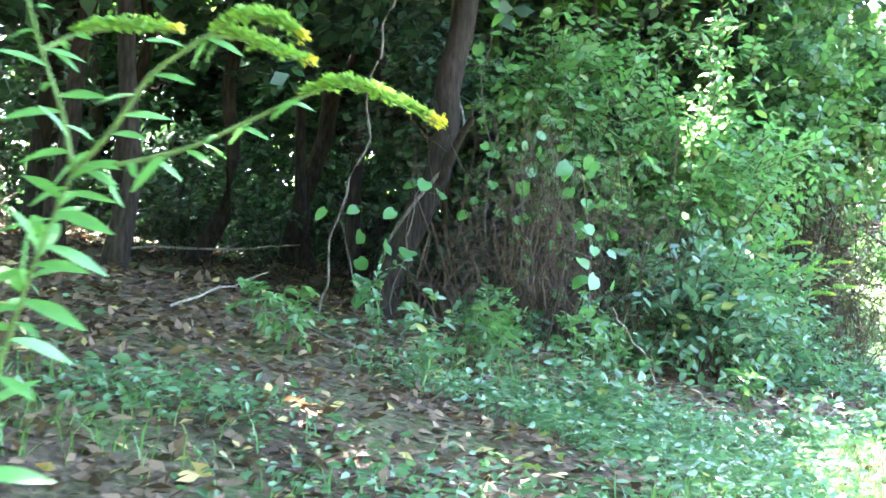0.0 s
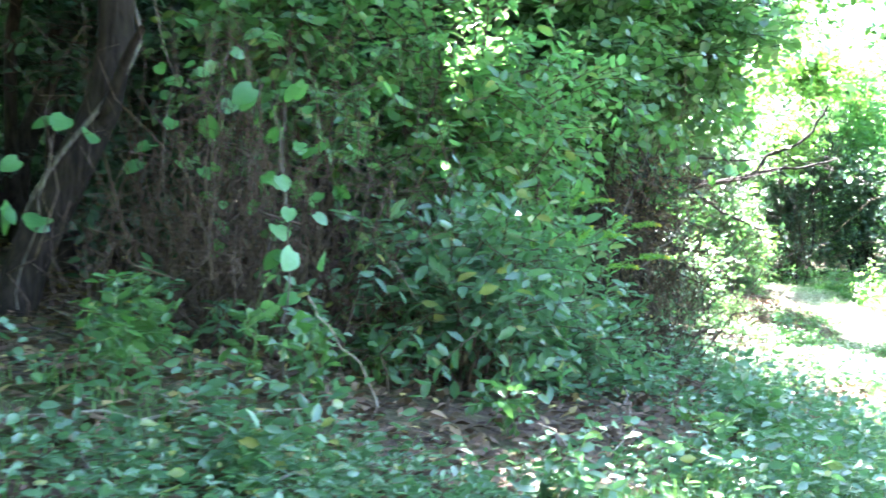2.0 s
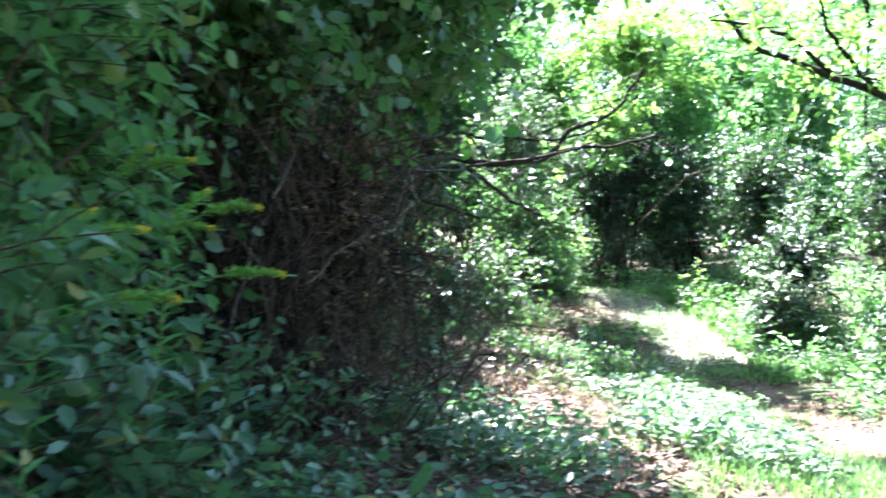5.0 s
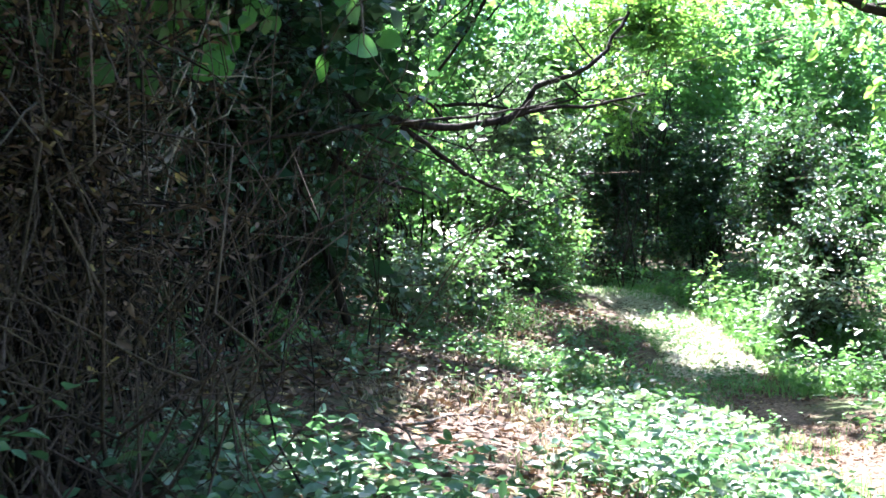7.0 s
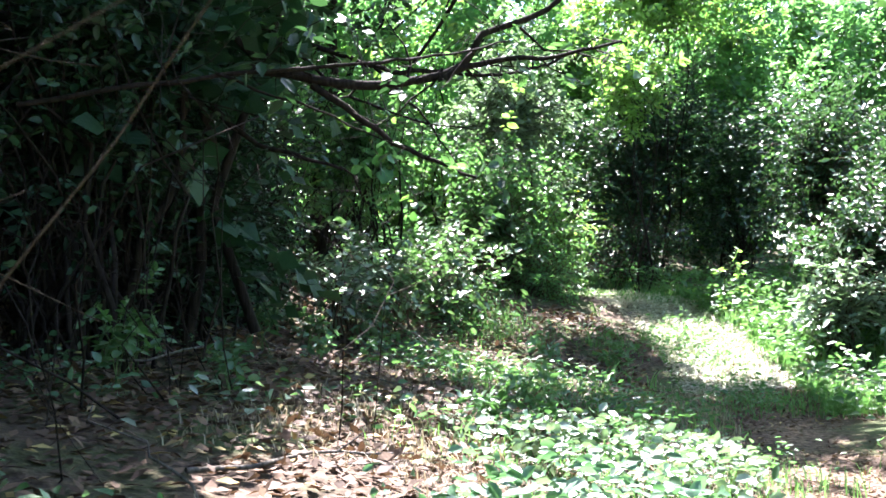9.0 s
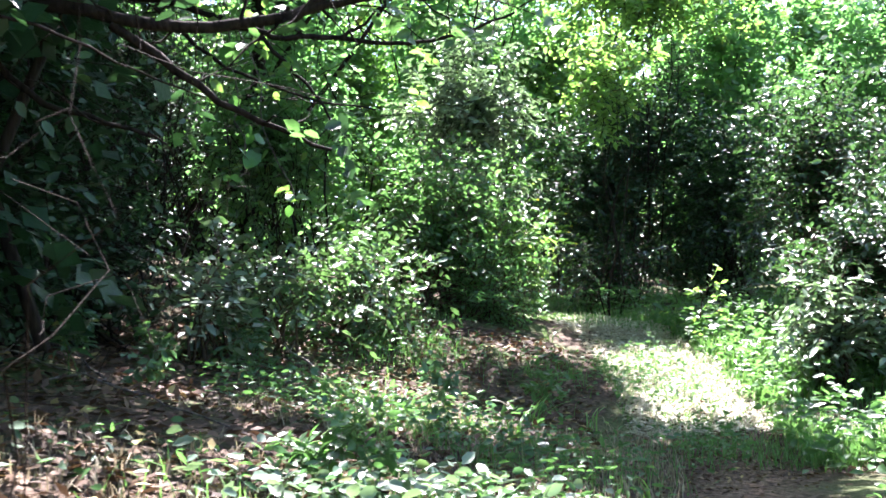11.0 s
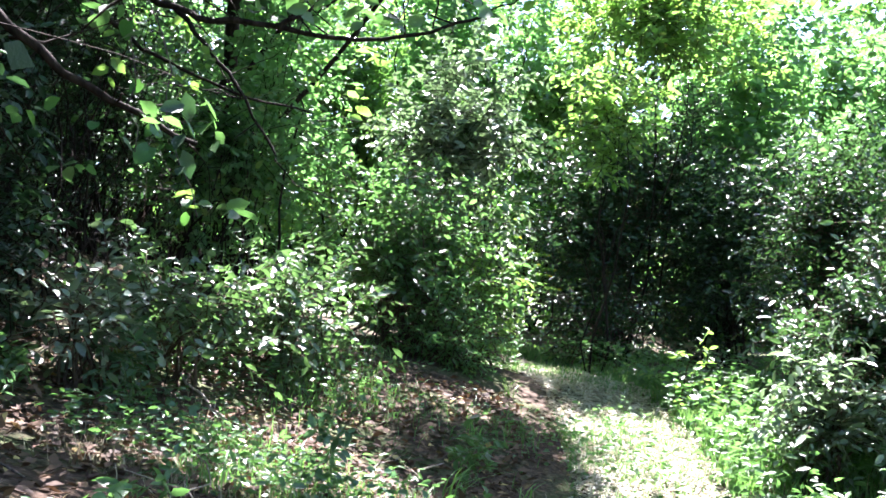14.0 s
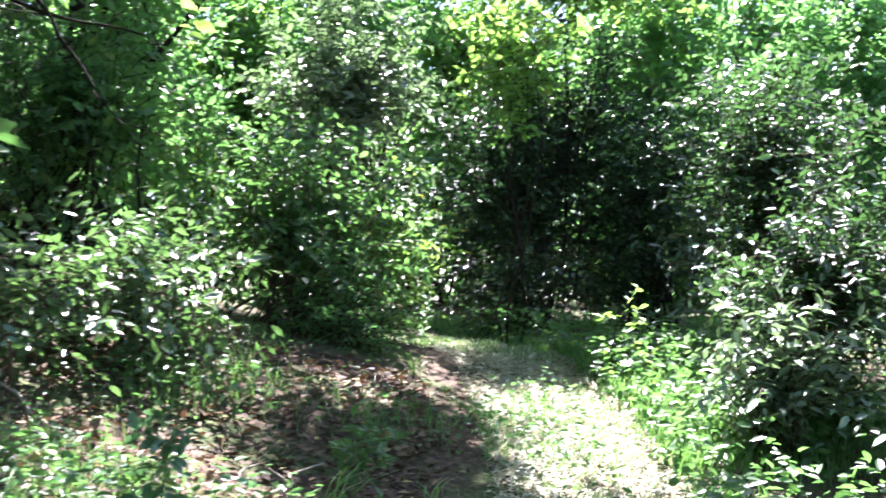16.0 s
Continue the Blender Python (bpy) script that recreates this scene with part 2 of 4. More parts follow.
def leaf_mesh(name, rng, pos, heading, length, width, material, shape="oval", flat=0.7):
    n = len(pos)
    up = np.array([0, 0, 1.0]) + rng.normal(0, flat, (n, 3))
    L = length * rng.uniform(0.6, 1.25, n)
    co, faces = leaf_arrays(pos, heading, up, L, L * width, shape)
    return array_mesh(name, co, faces, material)


def tube_mesh(name, lines, material, sides=5):
    """Tapering tubes along polylines: each line is (points, radii)."""
    cos, fs, at = [], [], 0
    ang = np.arange(sides) * 2 * math.pi / sides
    for pts, rad in lines:
        p = np.asarray(pts, float)
        r = np.asarray(rad, float)
        tan = unit(np.gradient(p, axis=0))
        ref = np.where(np.abs(tan[:, 2:3]) > 0.9, np.array([[1.0, 0, 0]]), np.array([[0, 0, 1.0]]))
        u = unit(np.cross(tan, ref))
        v = np.cross(tan, u)
        ring = p[:, None] + r[:, None, None] * (u[:, None] * np.cos(ang)[None, :, None] + v[:, None] * np.sin(ang)[None, :, None])
        m = len(p)
        cos.append(ring.reshape(-1, 3))
        i = np.arange(m - 1)[:, None] * sides
        k = np.arange(sides)[None]
        k2 = (k + 1) % sides
        fs.append(np.stack([i + k, i + k2, i + sides + k2, i + sides + k], -1).reshape(-1, 4) + at)
        at += m * sides
    return array_mesh(name, np.concatenate(cos), np.concatenate(fs), material, smooth=True)


def bent(rng, a, b, n=6, sag=0.0, wobble=0.04):
    """A crooked line from a to b."""
    a, b = np.asarray(a, float), np.asarray(b, float)
    s = np.linspace(0, 1, n)[:, None]
    p = a + (b - a) * s
    size = np.linalg.norm(b - a)
    off = np.cumsum(rng.normal(0, wobble * size / math.sqrt(n), (n, 3)), 0)
    off -= s * off[-1]
    p += off
    p[:, 2] += sag * 4 * (s * (1 - s))[:, 0] * size
    return p


def sprays(rng, start, heading, twig, per, droop=0.15):
    """Leaf places and headings in two rows along twigs; returns them and the twig lines."""
    n = len(start)
    heading = unit(heading)
    ln = twig * rng.uniform(0.6, 1.3, n)
    s = (np.arange(per) + 0.6) / per
    side = np.where(np.arange(per) % 2, 1.0, -1.0)
    flat = unit(np.cross(heading, np.array([0, 0, 1.0]) + rng.normal(0, 0.35, (n, 3))))
    pos = start[:, None] + heading[:, None] * (ln[:, None] * s[None])[..., None]
    pos[..., 2] -= droop * ln[:, None] * s[None] ** 2
    head = heading[:, None] * 0.55 + flat[:, None] * side[None, :, None] + rng.normal(0, 0.35, (n, per, 3))
    head[..., 2] -= 0.2
    mid = start + heading * ln[:, None] * 0.5
    mid[:, 2] -= droop * ln * 0.25
    end = start + heading * ln[:, None]
    end[:, 2] -= droop * ln
    lines = [(np.stack(q), (0.005, 0.0035, 0.0015)) for q in zip(start, mid, end)]
    return pos.reshape(-1, 3), head.reshape(-1, 3), lines


def shrub(name, label, category, x, y, rx, ry, z0, z1, leaves, length, width=0.5, material=LEAF_MID, shape="oval",
          stems=14, wood=TWIG, thick=0.016, twig=0.4, per=9, seed=1, group="", flat=0.7, shell=0.45, lean=(0.0, 0.0), top_bias=1.0):
    """A leafy bush: stems from one root, twigs through its volume with leaves in two rows."""
    rng = np.random.default_rng(seed)
    g = float(ground_z(x, y))
    ob = thing(name, label, category, (x, y, g), group)
    n = max(4, leaves // per)
    d = unit(rng.normal(0, 1, (n, 3)))
    r = rng.uniform(0, 1, n) ** shell
    # uneven outline: lobes push the shell in and out
    lob = 0.72 + 0.28 * np.sin(3.1 * d[:, 0] + seed) * np.cos(2.7 * d[:, 1] - seed) + 0.18 * np.sin(7 * d[:, 2] + 2 * seed)
    q = d * (r * lob)[:, None]
    h = (q[:, 2:3] + 1) / 2
    h = np.clip(h, 0, 1.1) ** top_bias
    start = np.concatenate([q[:, 0:1] * rx + lean[0] * h, q[:, 1:2] * ry + lean[1] * h, z0 - g + h * (z1 - z0)], 1)
    start[:, 2] = np.maximum(start[:, 2], ground_z(start[:, 0] + x, start[:, 1] + y) - g + 0.05)
    heading = q * np.array([1, 1, 0.6]) + rng.normal(0, 0.5, (n, 3)) + np.array([0, 0, 0.12])
    pos, head, lines = sprays(rng, start, heading, twig, per)
    part("foliage", leaf_mesh("foliage", rng, pos, head, length, width, material, shape, flat), ob)
    if shape != "plain":
        tagged(part("fine_growth", tube_mesh("fine_growth", lines, wood, 3), ob), kind="stuff")
    for k in range(stems):
        tip = start[rng.integers(n)]
        root = np.array([rng.normal(0, rx * 0.22), rng.normal(0, ry * 0.22), 0])
        root[2] = float(ground_z(x + root[0], y + root[1])) - g - 0.05
        p = bent(rng, root, tip, 8, wobble=0.09)
        part("stem", tube_mesh("stem", [(p, np.linspace(thick * rng.uniform(0.6, 1.2), thick * 0.25, 8))], wood, 5), ob)
    return ob


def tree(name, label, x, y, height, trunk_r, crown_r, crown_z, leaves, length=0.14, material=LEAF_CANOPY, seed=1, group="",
         lean=(0, 0), limbs=9, wood=BARK_SHADED, keep=None, depth=1.6, low=0.0):
    """A woodland tree: tapered trunk, limbs, and a crown of leafy sprays in clumps."""
    rng = np.random.default_rng(seed)
    g = float(ground_z(x, y))
    ob = thing(name, label, "tree", (x, y, g), group)
    top = np.array([lean[0], lean[1], height])
    trunk = bent(rng, (0, 0, -0.1), top, 12, wobble=0.05)
    rad = np.linspace(trunk_r, trunk_r * 0.25, 12)
    rad[0] *= 1.5
    part("trunk", tube_mesh("trunk", [(trunk, rad)], wood, 9), ob)
    lines, clumps = [], []
    for k in range(limbs):
        a = trunk[rng.integers(5, 12)]
        ang = rng.uniform(0, 2 * math.pi)
        rr = crown_r * rng.uniform(0.35, 1.0)
        b = np.array([lean[0] + math.cos(ang) * rr, lean[1] + math.sin(ang) * rr, crown_z - g + rng.normal(0, depth * 0.5) - low * rr])
        p = bent(rng, a, b, 7, sag=0.06, wobble=0.08)
        lines.append((p, np.linspace(trunk_r * 0.42, 0.012, 7)))
        clumps += [p[3], p[4], p[5], p[6], p[6]]
    for ln in lines:
        part("limb", tube_mesh("limb", [ln], wood, 5), ob)
    per = 9
    n = leaves // per
    c = np.array(clumps)[rng.integers(len(clumps), size=n)]
    start = c + rng.normal(0, 1, (n, 3)) * np.array([0.75, 0.75, 0.45]) * crown_r * 0.33
    if keep is not None:
        start = start[keep(start + np.array([x, y, g]))]
    pos, head, tl = sprays(rng, start, rng.normal(0, 1, start.shape) * np.array([1, 1, 0.5]), 0.45, per)
    part("crown", leaf_mesh("crown", rng, pos, head, length, 0.6, material, "plain"), ob)
    return ob


# ---- ground ----
def make_ground():
    out_lo, out_hi = np.array([-400.0, -200, -100, -60, -40]), np.array([45.0, 65, 100, 200, 400])
    xs = np.concatenate([out_lo, np.arange(-24, 30.1, 0.22), out_hi])
    ys = np.concatenate([out_lo, np.arange(-12, 38.1, 0.22), out_hi + 5])
    X, Y = np.meshgrid(xs, ys)
    co = np.stack([X, Y, ground_z(X, Y)], -1).reshape(-1, 3)
    nx, ny = len(xs), len(ys)
    i = (np.arange(ny - 1)[:, None] * nx + np.arange(nx - 1)[None]).ravel()
    me = array_mesh("ground", co, np.stack([i, i + 1, i + nx + 1, i + nx], -1), SOIL, smooth=True)
    d = np.abs(trail_x(Y) + 0.12 - X) + 0.12 * np.sin(3 * Y) + 0.06 * np.sin(7.3 * Y + X)
    worn = np.clip((0.36 - d) / 0.25, 0, 1) * np.clip((Y - 6.5) / 3, 0.0, 1) * np.clip(21.5 - Y, 0.2, 1)
    att = me.attributes.new("worn", "FLOAT", "POINT")
    att.data.foreach_set("value", worn.ravel().astype(np.float32))
    tagged(new("ground", me), "dark leaf-strewn woodland soil with a bare tan footpath", "ground", kind="structure")


make_ground()

# ---- tall trees that shade the bank ----
def outside_sun_patch(p):
    """Crown gaps cut along the sun line to place light on trail and glade."""
    k = (p[:, 2] - 0.8) / SUN.z
    gx, gy = p[:, 0] - SUN.x * k, p[:, 1] - SUN.y * k
    off = gx - trail_x(gy)
    wave = np.sin(2.6 * gx) + np.sin(3.1 * gy + gx)
    flecks = np.sin(4.6 * gx + 1.3 * np.sin(2.1 * gy)) + np.sin(5.2 * gy + 1.1 * np.sin(2.7 * gx))
    dapple = (gy > 11.4) & (gy < 21.5) & (off > -3.6) & (off < 0.3) & (flecks > np.where(gy > 16.5, np.where(off < -2.2, -0.1, 1.05), np.where(off < -1.5, 1.6, np.where(gy > 13.7, 0.9, -0.1))))
    bend = (gy > 18.6) & (gy < 24.2) & (off > np.where(gy > 21.2, -2.5, -0.45))
    sapling_light = (np.abs(gx - 7.1) < 1.5) & (np.abs(gy - 18.4) < 1.6) & (wave > -0.7)
    sunny_side = (gy > 11.5) & (off > 0.6) & ((flecks > -0.35) | (off < 1.2))
    glade = (gy > 22.5) & (flecks > -1.0)
    side = (gx > 3.8) & (gx < 6.5) & (gy > 9.7) & (gy < 11.6) & (flecks > np.where(off < -1.3, 1.0, -0.9))
    bush_light = (gx > 1.1) & (gx < 3.2) & (gy > 7.3) & (gy < 8.6) & (flecks > 0.0)
    start_light = (gx > 1.5) & (gy > 3.0) & (gy < 5.6) & (wave > -0.8)
    return ~(dapple | bend | sapling_light | sunny_side | glade | side | bush_light | start_light)


LEAFY = "tall slender woodland tree with shade-darkened brown bark and dense green crown"
# The last five stand out of view, added to shade the bank.
for k, (x, y, h, r, cr, cz) in enumerate([
        (-4.2, 11.5, 8.5, 0.11, 3.2, 7.0), (-1.9, 14.2, 9.0, 0.13, 3.3, 7.4), (1.3, 13.2, 8.6, 0.10, 3.0, 6.6), (-5.5, 17.5, 9.5, 0.14, 3.4, 7.6),
        (0.6, 18.2, 9.0, 0.13, 3.2, 7.2), (3.6, 17.6, 8.8, 0.13, 3.0, 6.4), (-1.5, 21.5, 9.6, 0.15, 3.4, 7.6), (4.2, 22.6, 8.8, 0.13, 3.0, 6.8),
        (-6.0, 8.2, 8.8, 0.13, 3.1, 7.0), (3.9, 13.6, 8.0, 0.08, 2.6, 6.0), (5.0, 19.2, 8.4, 0.11, 2.8, 6.2), (3.2, 11.6, 7.6, 0.07, 2.2, 5.8), (6.6, 22.8, 8.4, 0.1, 2.6, 6.6), (-3.6, 3.8, 7.6, 0.13, 3.1, 5.6), (-3.0, -0.6, 8.6, 0.13, 3.0, 6.4), (-6.8, 1.5, 8.8, 0.13, 3.1, 6.8), (-8.5, 13.0, 9.0, 0.14, 3.2, 7.0), (-9.0, 6.0, 9.0, 0.14, 3.2, 7.0)]):
    # Trees nearer the trail take the shade-tinted leaf so their crowns stay dark.
    tree("woodland_tree", LEAFY, x, y, h, r, cr, cz, 12000 if x < 2 else 9500, seed=100 + k, group="trees of the wood", keep=outside_sun_patch, length=0.17, material=LEAF_SHADE_TINT if x > 0.5 else LEAF_CANOPY)

# Added trees, crowns out of view, leaned over spots that need shade.
for k, (x, y, lx, ly) in enumerate([(-2.7, 11.4, 2.0, -0.8), (-3.4, 9.6, 1.2, -1.6), (-4.6, 8.9, 1.4, 0.4), (-2.2, 16.5, 2.4, -1.6), (-4.2, 5.4, 2.4, 0.4), (5.6, 23.8, 3.9, -2.2), (6.2, 24.4, 4.4, -3.2), (4.8, 3.4, -4.2, 0.4), (1.2, 11.9, 0.4, -2.2), (-0.2, 12.2, 0.4, -2.4), (2.0, 12.1, 1.9, -0.4), (-2.6, 1.8, 0.9, 0.6), (-2.9, 6.4, 1.2, -0.3)]):
    tree("woodland_tree", "slanting tree with darkened bark, its wide unseen crown added for shade", x, y, 7.4, 0.035 if x > 5 else 0.06 if x > 1 else 0.09, 2.6, 7.4 if x > 5 else 6.2, 11000, seed=140 + k, group="trees of the wood", keep=outside_sun_patch, length=0.17, lean=(lx, ly), depth=0.9)

# Trees added behind the start, never in view, to block sky from the bank.
for k, (x, y) in enumerate([(-1.9, -2.6), (-4.6, -3.4), (1.2, -4.6), (-6.2, -0.8)]):
    tree("woodland_tree", "unseen broad low-crowned tree added to shade the start of the bank", x, y, 7.0, 0.13, 3.0, 4.6, 12000, seed=170 + k, group="trees of the wood", length=0.2, material=LEAF_SHADE_TINT, depth=2.6)
# Slender trunks of the wood, given dense unseen crowns to deepen its shade.
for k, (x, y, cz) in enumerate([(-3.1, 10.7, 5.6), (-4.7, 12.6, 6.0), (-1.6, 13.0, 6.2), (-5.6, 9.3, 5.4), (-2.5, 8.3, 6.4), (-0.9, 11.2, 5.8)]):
    tree("woodland_tree", "slender dark-trunked tree standing in deep shade", x, y, cz + 1.2, 0.08, 2.6, cz, 11000, seed=190 + k, group="trees of the wood", keep=outside_sun_patch, length=0.2, material=LEAF_SHADE_TINT, depth=1.2)
# Trees added to break the sun on the right-hand bushes into dapples.
for k, (x, y, lx, ly) in enumerate([(15.4, 16.6, -1.2, 0.4), (15.2, 21.2, -1.0, 0.6), (13.8, 12.4, -1.0, 0.8)]):
    tree("woodland_tree", "leafy tree added to dapple the sunny side of the trail", x, y, 7.6, 0.055, 2.8, 6.2, 8000, seed=210 + k, group="trees of the wood", keep=outside_sun_patch, length=0.15, material=LEAF_CANOPY, lean=(lx, ly), depth=1.4)
# Added tree; its crown and shade-tinted leaf darken the upper bank.
for k, (x, y, lx, ly) in enumerate([(4.4, 17.0, 0.7, 0.3)]):
    tree("woodland_tree", "dark crooked understory tree added to deepen shade on the bank", x, y, 5.6, 0.06, 1.9, 4.4, 8000, seed=176 + k, group="trees of the wood", keep=outside_sun_patch, length=0.12, material=LEAF_SHADE_TINT, lean=(lx, ly), depth=1.4)

# ---- the leaning tree ----
def leaning_tree():
    rng = np.random.default_rng(7)
    x, y = -0.52, 8.15
    g = float(ground_z(x, y))
    ob = thing("leaning_tree", "tree with shade-darkened bark on a crooked leaning trunk, wound by a vine", "tree", (x, y, g))
    zs = np.array([-0.1, 0.06, 0.33, 0.68, 1.1, 1.45, 1.77, 2.24, 3.2, 4.4, 5.8]) + 1.35 - g
    xs = np.array([-0.03, 0.02, 0.09, 0.24, 0.42, 0.49, 0.48, 0.58, 0.72, 0.8, 1.1])
    p = np.stack([xs, np.linspace(0, 0.5, 11), zs], 1)
    part("trunk", tube_mesh("trunk", [(p, (0.15, 0.12, 0.11, 0.11, 0.105, 0.1, 0.105, 0.1, 0.09, 0.07, 0.03))], BARK_SHADED, 10), ob)
    stub = bent(rng, p[4] + (0, -0.05, -0.1), (0.68, -0.1, 1.5 + 1.35 - g), 6, wobble=0.08)
    lines = [(stub, np.linspace(0.05, 0.02, 6))]
    for k in range(8):
        a = p[rng.integers(8, 11)]
        ang = rng.uniform(0, 6.28)
        lines.append((bent(rng, a, a + np.array([2.2 * math.cos(ang), 2.2 * math.sin(ang), rng.uniform(0.2, 1.2)]), 6, sag=0.05), np.linspace(0.04, 0.01, 6)))
    for ln in lines:
        part("limb", tube_mesh("limb", [ln], BARK_SHADED, 6), ob)
    s = np.linspace(0, 1, 60)
    core = np.stack([np.interp(s * 9, np.arange(11), p[:, i]) for i in range(3)], 1)
    a = s * 11
    vine = core + 0.125 * np.stack([np.cos(a), np.sin(a), 0 * a], 1)
    part("vine", tube_mesh("vine", [(vine, np.full(60, 0.014))], BARK_GREY, 5), ob, "thin grey vine winding up the trunk")
    n = 700
    c = np.concatenate([ln[0][2:] for ln in lines[1:]])
    start = c[rng.integers(len(c), size=n)] + rng.normal(0, 0.5, (n, 3))
    pos, head, tl = sprays(rng, start, rng.normal(0, 1, (n, 3)) * (1, 1, 0.5), 0.4, 8)
    part("crown", leaf_mesh("crown", rng, pos, head, 0.12, 0.55, LEAF_MID), ob)
    tagged(part("fine_growth", tube_mesh("fine_growth", tl, TWIG, 3), ob), kind="stuff")


leaning_tree()


# ---- broad vine leaves, one mesh each ----
def blade_mesh(name, material, length, width, heart=True, lift=0.12):
    """A single broad leaf with a folded midrib and a wavy rim."""
    bm = bmesh.new()
    mids, rims = [], []
    n = 7
    for i in range(n):
        s = i / (n - 1)
        w = width * 0.5 * (math.sin(math.pi * min(1, s * 0.82 + 0.16)) ** 0.8 if heart else math.sin(math.pi * (0.04 + 0.94 * s)) ** 0.9)
        z = -0.18 * length * s * s
        mids.append(bm.verts.new((0, s * length, z)))
        back = -0.10 * length * (1 - s) ** 3 if heart else 0
        rims.append([bm.verts.new((sg * max(w, 0.0015), s * length + back, z + lift * w * (1 + 0.3 * math.sin(5 * s + sg)))) for sg in (-1, 1)])
    for i in range(n - 1):
        bm.faces.new((mids[i], mids[i + 1], rims[i + 1][0], rims[i][0]))
        bm.faces.new((mids[i], rims[i][1], rims[i + 1][1], mids[i + 1]))
    me = bpy.data.meshes.new(name)
    bm.to_mesh(me)
    bm.free()
    me.polygons.foreach_set("use_smooth", np.ones(len(me.polygons), bool))
    me.materials.append(material)
    return me


HEART = blade_mesh("vine_leaf", LEAF_BIG, 0.15, 0.14)
LANCE = blade_mesh("goldenrod_leaf", LEAF_ROD, 0.085, 0.021, heart=False, lift=0.3)


def facing(at, heading, up, scale):
    d = Vector(heading).normalized()
    u = Vector(up)
    u = (u - d * u.dot(d)).normalized()
    w = d.cross(u)
    return Matrix.Translation(at) @ Matrix((w, d, u)).transposed().to_4x4() @ Matrix.Scale(scale, 4)


def hanging_vine(label, strands, leaves, seed, size=1.0, radius=0.0055, wood=BARK_GREY):
    """Thin vine strands with broad heart leaves hanging from them."""
    rng = np.random.default_rng(seed)
    x, y = strands[0][0][:2]
    g = float(ground_z(x, y))
    ob = thing("vine", label, "vine", (x, y, g), "vines on the bank")
    base = np.array([x, y, g])
    lines = [bent(rng, np.array(a) - base, np.array(b) - base, 12, wobble=0.06) for a, b in strands]
    for ln in lines:
        part("stem", tube_mesh("stem", [(ln, np.linspace(radius, radius * 0.6, 12))], wood, 5), ob)
    for k in range(leaves):
        ln = lines[k % len(lines)]
        p = ln[rng.integers(4, 12)] + rng.normal(0, 0.09, 3)
        ang = rng.uniform(0, 6.28)
        m = facing(p, (math.cos(ang), math.sin(ang) - 0.4, -0.7 + rng.normal(0, 0.35)), (rng.normal(0, 0.5), -0.9 + rng.normal(0, 0.4), 0.9), size * rng.uniform(0.6, 1.15))
        o = part("leaf", HEART, ob)
        o.matrix_basis = m


hanging_vine("broad heart-leaved vine hanging over dead stems", [((0.5, 8.0, 1.2), (0.62, 7.85, 2.75)), ((0.8, 7.95, 1.2), (0.9, 7.85, 2.5)), ((0.6, 8.0, 1.2), (1.15, 7.9, 2.2)), ((0.3, 8.1, 1.3), (0.3, 7.9, 3.6)), ((0.95, 7.3, 1.0), (0.85, 7.1, 2.35))], 78, 21, size=0.68)
hanging_vine("thin bare grey vine stem climbing from the leaf litter", [((-0.86, 7.3, 1.3), (-0.71, 7.3, 2.12)), ((-0.71, 7.3, 2.12), (-0.5, 7.3, 3.1)), ((-0.5, 7.3, 3.1), (-0.3, 7.4, 4.3))], 0, 22, radius=0.009)
hanging_vine("thin grey vine with a few broad leaves by a trunk", [((-0.62, 7.7, 1.35), (-0.75, 7.75, 2.1)), ((-0.4, 7.8, 1.4), (-0.2, 7.8, 2.4))], 16, 23)
hanging_vine("pale dry bent stalk rising from low plants", [((1.35, 6.95, 1.0), (1.02, 6.75, 1.5))], 0, 26, radius=0.006, wood=DEAD)
hanging_vine("backlit broad-leaved vine hanging from a branch", [((6.3, 17.6, 3.6), (6.55, 17.5, 2.2)), ((6.2, 17.9, 3.6), (6.9, 17.7, 1.9))], 15, 24, size=0.75)
hanging_vine("broad-leaved vine dangling from shaded branches", [((4.1, 12.0, 3.6), (4.35, 11.6, 2.35)), ((4.8, 12.0, 3.7), (4.9, 11.8, 2.5))], 18, 25, size=0.9)


